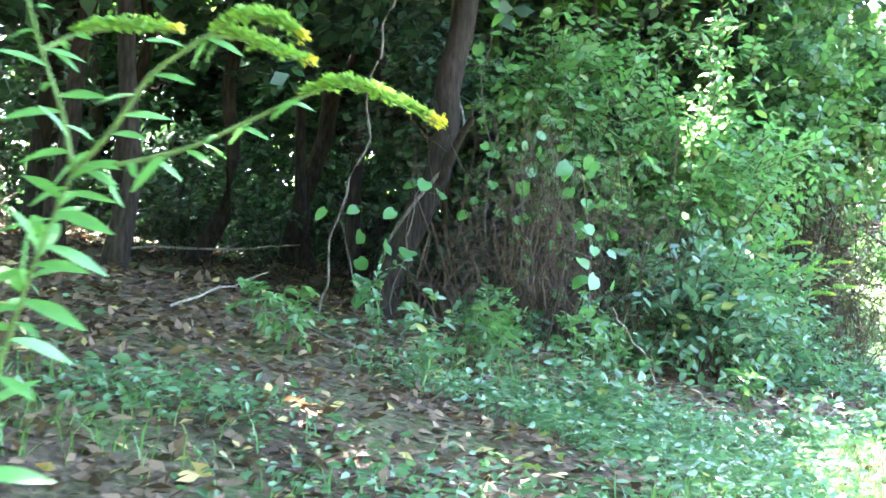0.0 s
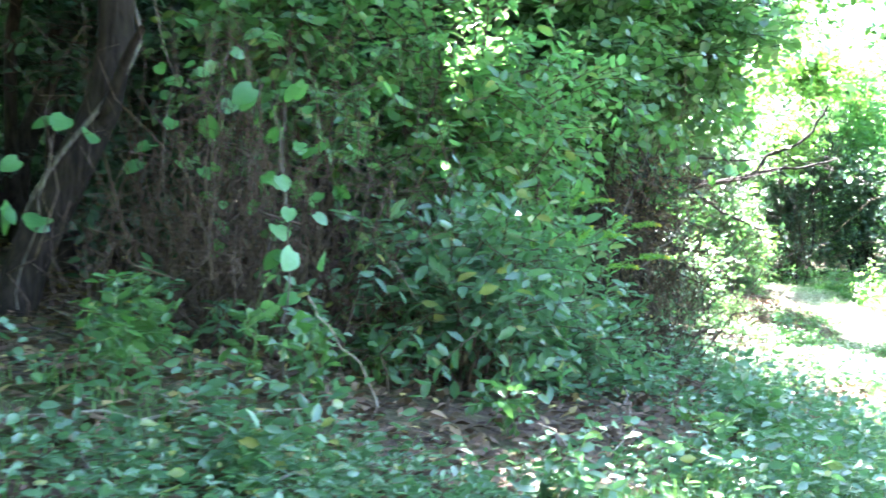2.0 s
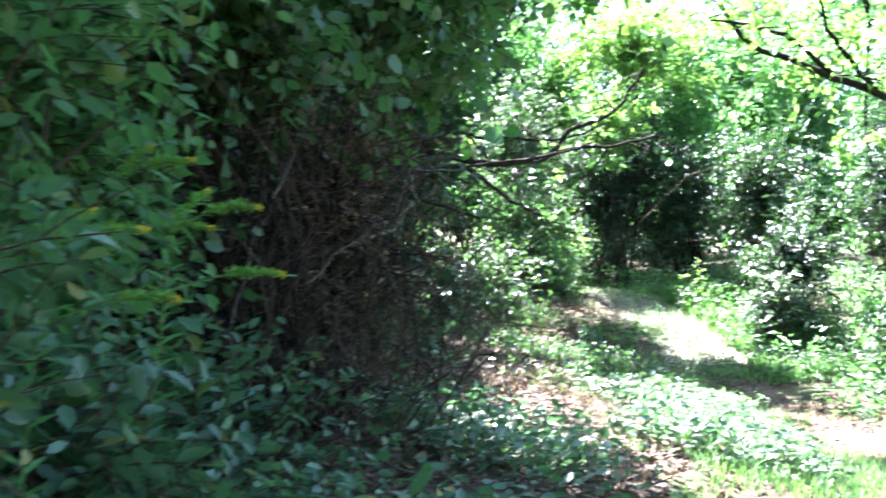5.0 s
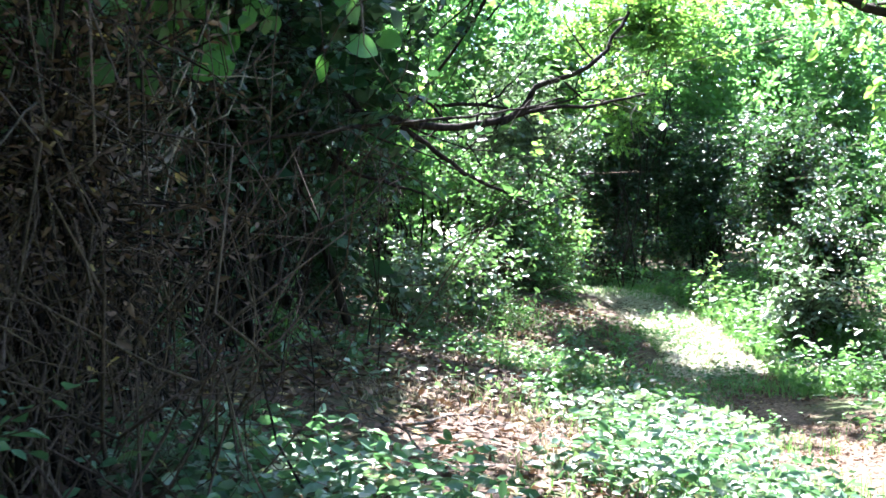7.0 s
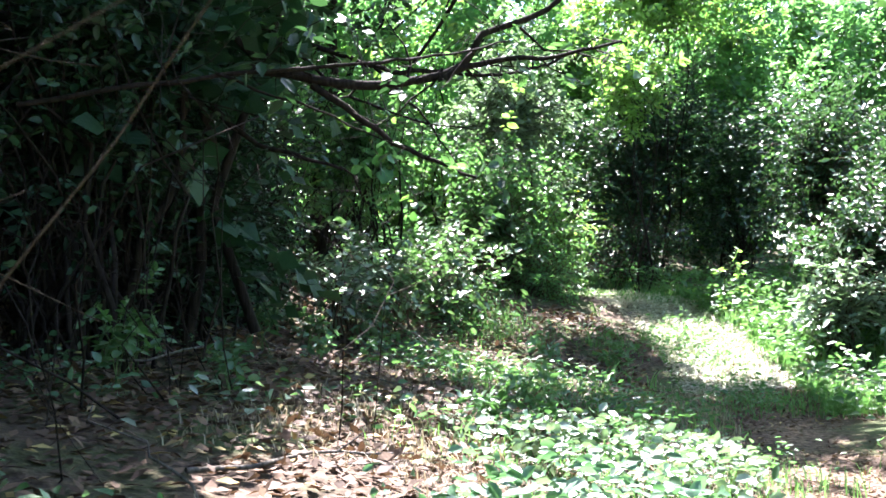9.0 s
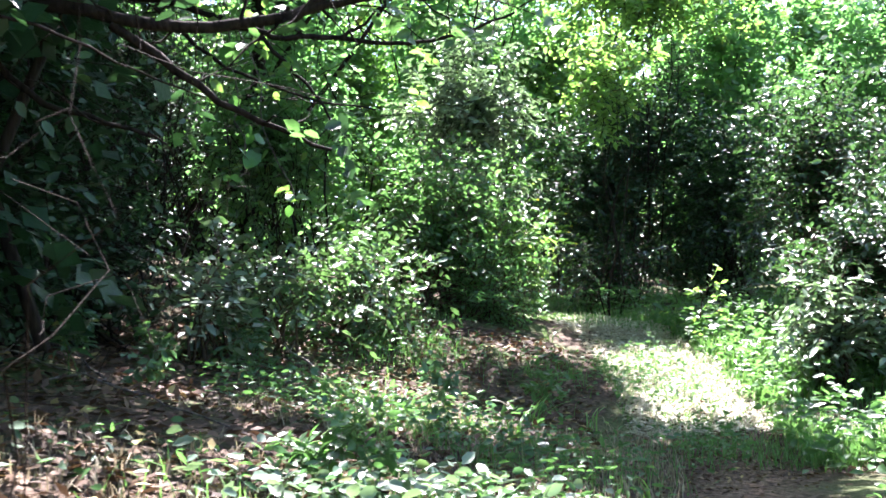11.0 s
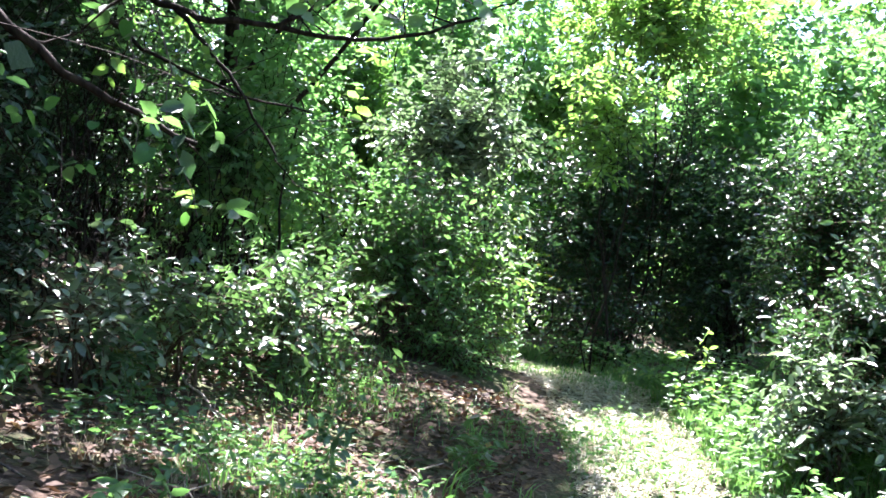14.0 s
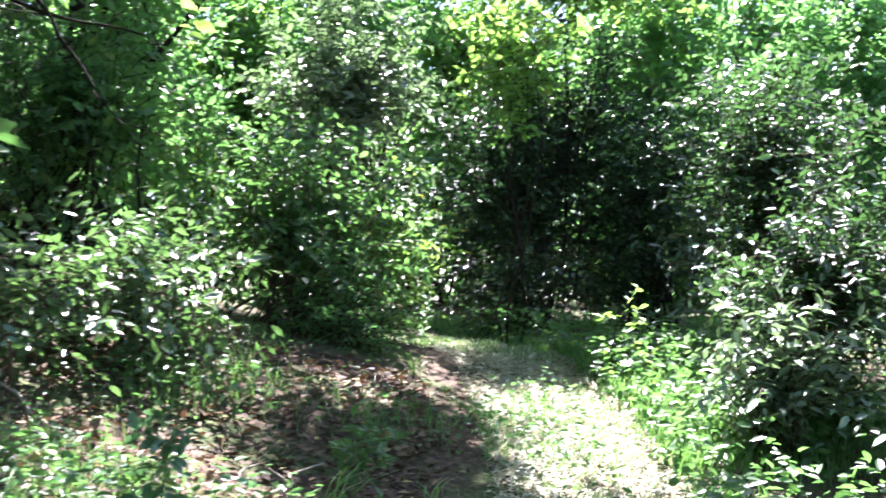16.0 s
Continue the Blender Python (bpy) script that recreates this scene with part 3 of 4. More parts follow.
# ---- goldenrod by the trail ----
def goldenrod(x, y, height, branches, seed, label, lean=(0.0, 0.0), plume=0.17):
    rng = np.random.default_rng(seed)
    g = float(ground_z(x, y))
    ob = thing("goldenrod", label, "wildflower", (x, y, g), "goldenrod plants")
    top = np.array([lean[0], lean[1], height])
    main = bent(rng, (0, 0, -0.02), top, 14, wobble=0.02)
    lines = [(main, np.linspace(0.006, 0.002, 14))]
    for (s, dx, dy, dz) in branches:
        a = main[int(s * 13)]
        b = bent(rng, a, a + np.array([dx, dy, dz]), 10, sag=0.09, wobble=0.02)
        lines.append((b, np.linspace(0.004, 0.0015, 10)))
    for k, (ln, rad) in enumerate(lines):
        part("stem", tube_mesh("stem", [(ln, rad)], STEM, 6), ob)
        seg = np.linalg.norm(ln[-1] - ln[0])
        n = int(seg / (0.016 if k else 0.022))
        for j in range(n):
            s = (j + 0.5) / n
            if k and s < 0.08:
                continue
            p = np.array([np.interp(s * (len(ln) - 1), np.arange(len(ln)), ln[:, i]) for i in range(3)])
            ang = j * 2.4
            tan = unit(ln[-1] - ln[0])
            side = np.array([math.cos(ang), math.sin(ang), 0.25]) + 0.5 * tan
            o = part("leaf", LANCE, ob)
            o.matrix_basis = facing(p, side, (rng.normal(0, 0.3), -0.4, 1), (1.0 - 0.4 * s) * rng.uniform(0.75, 1.15) * (1.25 if k == 0 else 0.85))
        # arching plume of tiny buds on the outer end
        if k:
            m = 340
            s = rng.uniform(1 - plume / max(seg, plume), 1, m) * (len(ln) - 1)
            c = np.stack([np.interp(s, np.arange(len(ln)), ln[:, i]) for i in range(3)], 1)
            wide = 0.008 * np.clip((len(ln) - 1 - s) / 2.2, 0.15, 1)
            q = c + rng.normal(0, 1, (m, 3)) * wide[:, None] + np.array([0, 0, 0.006])
            tip = s > (len(ln) - 1) * (1 - 0.16 * plume / max(seg, plume))
            for nm, sel, mat in (("plume", ~tip, PLUME), ("plume_tip", tip, PLUME_TIP)):
                part(nm, leaf_mesh(nm, rng, q[sel], rng.normal(0, 1, (int(sel.sum()), 3)) + (0, 0, 0.6), 0.013, 0.6, mat), ob, "yellow flower tip" if nm == "plume_tip" else "")
    return ob


def leaning_goldenrod():
    """The goldenrod beside the start: one leaning stalk that forks into slender flowering arms."""
    rng = np.random.default_rng(31)
    x, y = -0.62, 1.08
    g = float(ground_z(x, y))
    ob = thing("goldenrod", "tall green goldenrod with slender arching yellow-tipped plumes", "wildflower", (x, y, g), "goldenrod plants")
    stalk = [(-0.62, 1.08, g - 0.02), (-0.54, 1.08, 1.2), (-0.45, 1.08, 1.51), (-0.42, 1.08, 1.61), (-0.385, 1.08, 1.70)]
    arms = [(stalk, 0.0, 1.5), ([stalk[-1], (-0.40, 1.09, 1.76), (-0.43, 1.10, 1.83), (-0.46, 1.10, 1.93)], 0.0, 1.0),
            ([stalk[-1], (-0.34, 1.06, 1.74), (-0.30, 1.05, 1.80), (-0.25, 1.05, 1.835), (-0.21, 1.05, 1.86), (-0.17, 1.05, 1.855), (-0.145, 1.05, 1.835)], 0.45, 1.0),
            ([stalk[-1], (-0.31, 1.08, 1.715), (-0.26, 1.08, 1.73), (-0.20, 1.08, 1.76), (-0.15, 1.08, 1.785), (-0.11, 1.08, 1.80), (-0.06, 1.08, 1.785), (0.0, 1.08, 1.755)], 0.42, 0.8),
            ([(-0.25, 1.05, 1.835), (-0.22, 1.07, 1.845), (-0.18, 1.08, 1.83), (-0.14, 1.09, 1.82)], 0.75, 0.7),
            ([(-0.43, 1.10, 1.83), (-0.40, 1.12, 1.855), (-0.35, 1.13, 1.865), (-0.29, 1.13, 1.86)], 0.7, 0.7)]
    base = np.array([x, y, g])
    for chain, plume, leafage in arms:
        p = np.array(chain) - base
        s = np.linspace(0, len(p) - 1, 5 * len(p))
        q = np.stack([np.interp(s, np.arange(len(p)), p[:, i]) for i in range(3)], 1)
        for _ in range(2):
            q[1:-1] = (q[:-2] + q[1:-1] + q[2:]) / 3
        part("stem", tube_mesh("stem", [(q, np.linspace(0.0045 if leafage > 1 else 0.003, 0.0012, len(q)))], STEM, 6), ob)
        length = float(np.linalg.norm(np.diff(q, axis=0), axis=1).sum())
        step = 0.019
        for j in range(int(length / step)):
            f = (j + 0.5) * step / length
            if plume and f > 1 - plume * 0.9:
                break
            at = np.array([np.interp(f * (len(q) - 1), np.arange(len(q)), q[:, i]) for i in range(3)])
            tan = unit(q[-1] - q[0])
            ang = 2.4 * j + rng.normal(0, 0.3)
            side = np.array([math.cos(ang), 0.6 * math.sin(ang), 0.0 - 0.5 * abs(math.cos(ang)) + rng.normal(0, 0.2)]) + 0.45 * tan
            o = part("leaf", LANCE, ob)
            o.matrix_basis = facing(at, side, (rng.normal(0, 0.4), -0.7, 0.8), leafage * rng.uniform(0.5, 0.85) * (1.05 - 0.45 * f))
        if plume:
            m = int(900 * plume * length / 0.2)
            f = rng.uniform(1 - plume, 1, m)
            c = np.stack([np.interp(f * (len(q) - 1), np.arange(len(q)), q[:, i]) for i in range(3)], 1)
            wide = 0.0032 * np.clip((1 - f) / (0.35 * plume), 0.3, 1) * np.clip((f - 1 + plume) / (0.25 * plume), 0.2, 1)
            c = c + rng.normal(0, 1, (m, 3)) * wide[:, None] + np.array([0, 0, 0.004])
            tip = f > 1 - 0.09 * plume
            for nm, sel, mat in (("plume", ~tip, PLUME), ("plume_tip", tip, PLUME_TIP)):
                part(nm, leaf_mesh(nm, rng, c[sel], rng.normal(0, 1, (int(sel.sum()), 3)) + (0, 0, 0.6), 0.008, 0.6, mat), ob, "yellow flower tip" if nm == "plume_tip" else "")


leaning_goldenrod()
for k, (x, y, h) in enumerate([(2.45, 8.3, 1.05), (2.75, 8.7, 1.15), (2.6, 9.1, 1.3), (9.75, 22.6, 1.35), (9.5, 22.8, 1.5), (9.3, 22.5, 1.2), (9.95, 23.0, 1.25)]):
    goldenrod(x, y, h, [(0.75, 0.34, -0.1, 0.05), (0.85, 0.25, -0.15, 0.06), (0.9, 0.12, 0.1, 0.12)], 40 + k, "leafy green goldenrod among bushes, plumes not yet open", lean=(0.1, -0.1))

# ---- bushes of the bank, near to far ----
BUSH = "dense leafy green bush on the bank"
shrub("bush", "bright green leafy bush with arching twigs", "bush", 2.0, 9.1, 1.15, 1.1, 0.9, 4.2, 5200, 0.095, 0.55, LEAF_SOFT, seed=51, stems=26, shell=0.6)
shrub("bush", "bright green bush beside the trail", "bush", 2.35, 9.7, 0.6, 0.8, 0.8, 3.3, 3000, 0.095, 0.5, LEAF_SOFT, seed=52, shell=0.6)
shrub("bush", BUSH, "bush", 0.9, 9.0, 0.8, 0.8, 1.6, 4.4, 3200, 0.10, 0.6, LEAF_SOFT, seed=53, stems=24, shell=0.65)
shrub("bush", "shaded green bush behind a leaning trunk", "bush", -0.1, 9.6, 0.7, 0.8, 1.5, 4.4, 3200, 0.11, 0.6, LEAF_SHADE_TINT, seed=54)
shrub("low_bush", "low spreading broad-leaved bush with pale upper leaves", "bush", 1.9, 8.0, 0.8, 0.55, 0.8, 2.1, 2000, 0.10, 0.5, LEAF_HERB, seed=55, flat=0.7)
shrub("low_bush", "low spreading broad-leaved bush beside grass", "bush", 2.4, 8.8, 0.6, 0.5, 0.6, 1.6, 2200, 0.095, 0.5, LEAF_HERB, seed=56, flat=0.7)
shrub("bush", "vine-draped dark bush with small round leaves", "bush", 3.4, 11.0, 0.75, 0.8, 2.4, 4.8, 5500, 0.10, 0.75, LEAF_MID, "round", seed=57, stems=24, thick=0.012, wood=BARK_SHADED)
shrub("bush", "vine-draped bush with blue-green rounded leaves", "bush", 4.3, 11.4, 0.9, 0.8, 2.5, 4.6, 4200, 0.10, 0.75, LEAF_MID, "round", seed=58, stems=8, thick=0.006, wood=BARK_SHADED)
shrub("bush", "shaded leafy bush at the edge of the wood", "bush", 2.3, 10.6, 0.65, 0.8, 1.0, 3.8, 3600, 0.10, 0.6, LEAF_MID, seed=59)
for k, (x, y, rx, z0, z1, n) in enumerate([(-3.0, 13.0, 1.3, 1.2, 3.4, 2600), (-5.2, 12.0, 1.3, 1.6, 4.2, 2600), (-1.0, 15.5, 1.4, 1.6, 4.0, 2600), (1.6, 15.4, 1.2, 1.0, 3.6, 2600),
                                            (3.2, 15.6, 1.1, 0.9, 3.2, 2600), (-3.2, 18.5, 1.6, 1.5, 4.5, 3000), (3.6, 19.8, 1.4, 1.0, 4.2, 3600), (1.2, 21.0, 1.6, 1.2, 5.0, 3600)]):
    shrub("understory_bush", "sparse dark bush in the shade of the wood", "bush", x, y, rx, rx, z0, z1, n, 0.11, 0.55, LEAF_SHADE_TINT, "plain", seed=60 + k, group="shaded bushes", shell=0.6)

# Thicket leaf colour carries much of the deep shade here.
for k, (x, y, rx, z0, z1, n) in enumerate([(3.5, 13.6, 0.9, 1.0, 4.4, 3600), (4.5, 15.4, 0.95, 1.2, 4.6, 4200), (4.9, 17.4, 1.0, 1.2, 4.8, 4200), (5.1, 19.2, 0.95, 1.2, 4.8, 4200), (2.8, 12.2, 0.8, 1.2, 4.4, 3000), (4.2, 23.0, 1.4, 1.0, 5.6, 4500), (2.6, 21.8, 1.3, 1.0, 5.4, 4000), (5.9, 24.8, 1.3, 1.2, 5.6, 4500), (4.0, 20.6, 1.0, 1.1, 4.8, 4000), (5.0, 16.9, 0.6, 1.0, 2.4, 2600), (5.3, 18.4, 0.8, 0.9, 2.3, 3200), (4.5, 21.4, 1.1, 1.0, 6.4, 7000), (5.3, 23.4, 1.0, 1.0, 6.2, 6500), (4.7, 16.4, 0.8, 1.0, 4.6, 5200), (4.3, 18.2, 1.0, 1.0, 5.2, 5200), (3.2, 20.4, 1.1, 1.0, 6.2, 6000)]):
    shrub("dark_thicket", "dense dark twiggy thicket in deep shade", "bush", x, y, rx, rx, z0, z1, n, 0.09, 0.5, LEAF_SHADE_TINT, seed=160 + k, group="dark thickets", shell=0.6, stems=34, wood=BARK_SHADED, thick=0.02)
# Wall of shade-tinted foliage closes light gaps and darkens the wood.
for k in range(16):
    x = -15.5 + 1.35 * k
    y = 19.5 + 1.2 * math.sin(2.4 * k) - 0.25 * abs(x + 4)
    shrub("understory_tree", "small tree with shade-darkened leaves deep in the wood", "tree", x, y, 1.5, 1.2, 1.0, 9.6, 8000, 0.21, 0.65, LEAF_SHADE_TINT, "plain", seed=180 + k, group="trees deep in the wood", stems=9, thick=0.05, wood=BARK_SHADED)

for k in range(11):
    shrub("understory_bush", "low dark bush closing the view deep in the wood", "bush", -12.5 + 1.35 * k, 16.6 + 0.9 * math.sin(3.1 * k) - 0.2 * abs(1.35 * k - 8), 1.1, 0.8, 0.9, 3.8, 3000, 0.15, 0.6, LEAF_SHADE_TINT, "plain",
          seed=230 + k, group="shaded bushes", stems=8, thick=0.02, wood=BARK_SHADED)

rw = np.random.default_rng(222)
for k in range(34):
    y = rw.uniform(5.6, 8.2) if k < 20 else rw.uniform(12.5, 19)
    x = float(trail_x(y)) - rw.uniform(1.2, 4.6)
    h = rw.uniform(0.25, 0.65)
    g = float(ground_z(x, y))
    shrub("weed", "small leafy weed standing in leaf litter", "weed", x, y, 0.14, 0.14, g + 0.05, g + h, int(rw.integers(40, 130)), 0.075, 0.5, LEAF_HERB if k % 2 else LEAF_MID,
          seed=1200 + k, group="weeds on the bank", stems=4, thick=0.005, wood=STEM, twig=0.1, per=5)

# left of the trail, before the bend
shrub("sapling", "sapling with scattered sunlit leaves", "bush", 6.8, 18.8, 0.7, 0.6, 0.75, 2.0, 1000, 0.09, 0.55, LEAF_GLOSSY, seed=71, flat=0.5, shell=0.7)
shrub("sapling", "leafy sapling at the foot of the bank", "bush", 7.5, 19.7, 0.75, 0.7, 0.8, 2.1, 1500, 0.09, 0.5, LEAF_GLOSSY, seed=72, flat=0.5, shell=0.7)
shrub("sapling", "sapling with leaves paled as if sunlit before dark brush", "bush", 6.3, 18.2, 0.5, 0.5, 0.8, 1.7, 520, 0.095, 0.55, LEAF_SILVER_LIT, seed=70, flat=0.5, shell=0.7)
shrub("bush", "tall twiggy bush with yellow-green backlit leaves", "bush", 6.8, 22.0, 1.4, 0.9, 1.0, 4.9, 5000, 0.10, 0.6, LEAF_SOFT, seed=73, stems=40, shell=0.65, wood=BARK_SHADED)
shrub("bush", "upright twiggy bush where the trail bends", "bush", 8.6, 22.0, 1.05, 0.8, 0.8, 3.4, 4600, 0.09, 0.5, LEAF_MID, seed=74, stems=34, shell=0.75)
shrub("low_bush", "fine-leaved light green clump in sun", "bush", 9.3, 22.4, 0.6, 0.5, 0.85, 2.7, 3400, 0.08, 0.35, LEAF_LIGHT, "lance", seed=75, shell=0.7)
shrub("low_bush", "feathery light green clump beside the bend", "bush", 9.0, 21.6, 0.5, 0.45, 0.75, 1.9, 2000, 0.08, 0.3, LEAF_SOFT, "lance", seed=92, shell=0.75)
shrub("bush", "tall bush with silvery leaves whitened as if sunlit", "bush", 9.2, 23.6, 1.1, 0.9, 2.2, 5.0, 4600, 0.12, 0.45, LEAF_SILVER_LIT, seed=76, stems=12, wood=BARK_SHADED, flat=0.45, shell=0.65)
# Bushes in the shade-tinted leaf make up the darkness of the hollow.
shrub("low_bush", "shade-darkened bush under arching stems", "bush", 11.5, 25.0, 1.5, 0.6, 1.0, 4.0, 6000, 0.085, 0.5, LEAF_SHADE_TINT, seed=91, stems=6)
shrub("bush", "drooping yellow-green spray of a tall bush", "bush", 10.9, 23.2, 0.5, 0.5, 3.2, 4.7, 1300, 0.11, 0.5, LEAF_LIGHT, seed=77, stems=4, wood=BARK_SHADED)
shrub("bush", "tall leafy bush arching over a shaded hollow", "bush", 11.9, 24.8, 1.7, 0.9, 4.7, 6.8, 6500, 0.11, 0.5, LEAF_LIGHT, seed=78, stems=7, wood=BARK_SHADED)
shrub("bush", "shade-darkened bush deep in a hollow", "bush", 12.0, 25.5, 1.8, 0.7, 1.1, 5.9, 10000, 0.10, 0.5, LEAF_SHADE_TINT, seed=79)
shrub("bush", "upright shade-darkened bush filling the edge of a hollow", "bush", 12.9, 24.4, 0.8, 0.7, 0.9, 4.6, 5200, 0.09, 0.5, LEAF_SHADE_TINT, seed=93, stems=16, wood=BARK_SHADED)
shrub("low_bush", "small-leaved shade-darkened bush with glints of light", "bush", 11.1, 24.0, 0.75, 0.5, 1.0, 2.3, 2200, 0.07, 0.5, LEAF_GLOSSY_SHADED, seed=80, flat=0.4, shell=0.7)
shrub("bush", "tall glossy-leaved bush beside the trail", "bush", 13.0, 22.0, 1.0, 0.9, 0.8, 4.8, 6000, 0.10, 0.45, LEAF_GLOSSY_SHADED, seed=81, stems=24, flat=0.5, shell=0.65)
shrub("bush", "broad glossy-leaved bush catching the sun", "bush", 12.3, 19.9, 0.85, 0.8, 0.5, 2.8, 3800, 0.10, 0.45, LEAF_GLOSSY_SHADED, seed=82, flat=0.45, shell=0.65)
shrub("low_bush", "low glossy bush spilling over the trail edge", "bush", 11.6, 19.3, 0.6, 0.6, 0.4, 1.6, 1300, 0.12, 0.45, LEAF_SILVER_LIT, seed=83, flat=0.3, shell=0.7)
shrub("sapling", "slim sapling with yellow-green leaves by the trail", "bush", 11.25, 21.3, 0.25, 0.25, 0.8, 1.7, 130, 0.10, 0.5, LEAF_LIGHT, seed=84, stems=5)
shrub("bush", "leafy green bush along the sunny side", "bush", 13.4, 18.0, 1.1, 1.1, 0.4, 3.8, 5000, 0.10, 0.45, LEAF_GLOSSY_SHADED, seed=85, shell=0.65)
shrub("low_bush", "low leafy bush along the sunny side", "bush", 11.7, 16.8, 0.8, 0.8, 0.3, 1.5, 2200, 0.10, 0.5, LEAF_MID, seed=86, flat=0.5, shell=0.65)
shrub("low_bush", "low leafy bush beside the footpath", "bush", 10.7, 14.9, 0.7, 0.8, 0.3, 1.2, 2000, 0.10, 0.5, LEAF_MID, seed=87, flat=0.5, shell=0.65)
shrub("bush", "leafy bush on the sunny side of the trail", "bush", 13.0, 15.0, 1.2, 1.2, 0.4, 3.2, 4200, 0.11, 0.5, LEAF_MID, seed=88)
shrub("bush", "leafy bush far along the sunny side", "bush", 14.6, 20.5, 1.3, 1.3, 0.5, 5.2, 5600, 0.11, 0.45, LEAF_GLOSSY_SHADED, seed=89)

# ---- thicket beyond the bend ----
for k in range(22):
    rng = np.random.default_rng(300 + k)
    x = 1.0 + k * 1.05 + rng.normal(0, 0.4)
    y = 27.5 + 4.5 * (k % 3) / 2 + rng.normal(0, 0.6) - 0.12 * abs(x - 8)
    tall = rng.uniform(8.0, 10.0) - (0.9 if 12.5 < x < 16.5 else 0)
    shrub("thicket_sapling", "tall thin sapling of the sunlit thicket", "tree", x, y, 1.5, 1.1, 1.0, tall, 8000, 0.16, 0.5,
          (LEAF_SOFT, LEAF_CANOPY, LEAF_LIGHT if x < 10 else LEAF_MID)[k % 3], "plain", seed=330 + k, group="thicket saplings", stems=7, thick=0.03, twig=0.5, wood=BARK_SHADED)

for k in range(15):
    rng = np.random.default_rng(360 + k)
    shrub("background_bush", "dark green bush behind the thicket stems", "bush", -1.0 + 1.75 * k, 32.6 + rng.normal(0, 0.5) - 0.05 * (k - 5) ** 2, 1.4, 0.9, 1.1, rng.uniform(3.8, 5.0), 2600, 0.2, 0.55,
          LEAF_SHADE_TINT if k % 2 else LEAF_MID, "plain", seed=380 + k, group="bushes behind the thicket", stems=8, thick=0.03)

# ---- branches ----
def bough(name, label, root, lines, radius, leaves, seed, wood=BARK_SHADED, material=LEAF_MID, leaf=0.10, spread=0.25):
    """A bare or leafy branch: main lines given as short chains of points, with side twigs."""
    rng = np.random.default_rng(seed)
    ob = thing(name, label, "branch", root)
    base = np.array(root, float)
    side, starts = [], []
    for k, chain in enumerate(lines):
        p = np.array(chain, float) - base
        s = np.linspace(0, len(p) - 1, 4 * len(p))
        q = np.stack([np.interp(s, np.arange(len(p)), p[:, i]) for i in range(3)], 1)
        q[1:-1] = (q[:-2] + q[1:-1] + q[2:]) / 3 + rng.normal(0, 0.008, (len(q) - 2, 3))
        r = radius * (1.0 if k == 0 else 0.6)
        part("limb", tube_mesh("limb", [(q, np.linspace(r, r * 0.35, len(q)))], wood, 7), ob)
        for a in q[3::2]:
            b = a + rng.normal(0, 1, 3) * np.array([0.3, 0.25, 0.28])
            side.append((bent(rng, a, b, 5, wobble=0.12), np.linspace(r * 0.25, 0.002, 5)))
            starts += [b, (a + b) / 2]
    for ln in side:
        part("twig", tube_mesh("twig", [ln], wood, 4), ob)
    if leaves:
        st = np.array(starts)[rng.integers(len(starts), size=leaves // 6)] + rng.normal(0, spread * 0.3, (leaves // 6, 3))
        pos, head, tl = sprays(rng, st, rng.normal(0, 1, st.shape), 0.25, 6)
        part("foliage", leaf_mesh("foliage", rng, pos, head, leaf, 0.6, material), ob)
    return ob


bough("overhanging_branch", "dark crooked branch arching over the trail", (3.7, 17.4, 2.9),
      [[(3.7, 17.4, 2.9), (5.0, 16.4, 2.85), (5.6, 16.0, 2.75), (6.3, 16.0, 2.64), (6.9, 16.0, 2.76), (7.04, 16.0, 3.02), (7.6, 16.0, 3.22), (7.9, 16.0, 3.7)],
       [(6.75, 16.0, 2.7), (7.0, 16.0, 2.84), (7.6, 16.0, 2.88), (8.05, 16.0, 3.0)],
       [(5.9, 16.0, 2.66), (6.5, 16.0, 2.25), (7.0, 16.0, 2.05)],
       [(5.6, 16.1, 2.75), (5.2, 16.2, 3.3), (5.5, 16.2, 3.9)], [(5.0, 16.4, 2.8), (5.5, 16.2, 2.3), (6.1, 16.0, 2.1)]], 0.045, 170, 401, material=LEAF_MID)
bough("overhanging_branch", "dark branch reaching out from the sunny side", (11.2, 14.4, 2.4),
      [[(11.2, 14.4, 2.4), (9.9, 14.1, 3.05), (9.2, 14.1, 3.3), (8.5, 14.1, 3.5), (8.0, 14.1, 3.62), (7.75, 14.1, 4.0)],
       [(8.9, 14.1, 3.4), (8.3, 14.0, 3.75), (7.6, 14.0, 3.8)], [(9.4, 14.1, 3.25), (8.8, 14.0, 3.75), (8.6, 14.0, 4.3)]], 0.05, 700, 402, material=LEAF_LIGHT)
bough("overhanging_branch", "slender dark branch sagging across the trail", (4.6, 19.0, 3.6),
      [[(4.6, 19.0, 3.6), (5.9, 18.4, 3.48), (6.5, 18.2, 3.24), (6.75, 18.2, 3.17), (7.15, 18.2, 3.19), (7.5, 18.2, 3.15), (7.8, 18.2, 3.17), (8.15, 18.2, 3.26), (8.5, 18.2, 3.42)],
       [(7.2, 18.2, 3.18), (7.4, 18.2, 3.3), (7.7, 18.2, 3.6)], [(5.9, 18.4, 3.4), (6.4, 18.3, 2.95), (7.0, 18.3, 2.75), (7.5, 18.4, 2.7)], [(6.6, 18.2, 3.2), (7.0, 18.1, 2.8), (7.3, 18.1, 2.35)]], 0.028, 150, 405, material=LEAF_LIGHT)
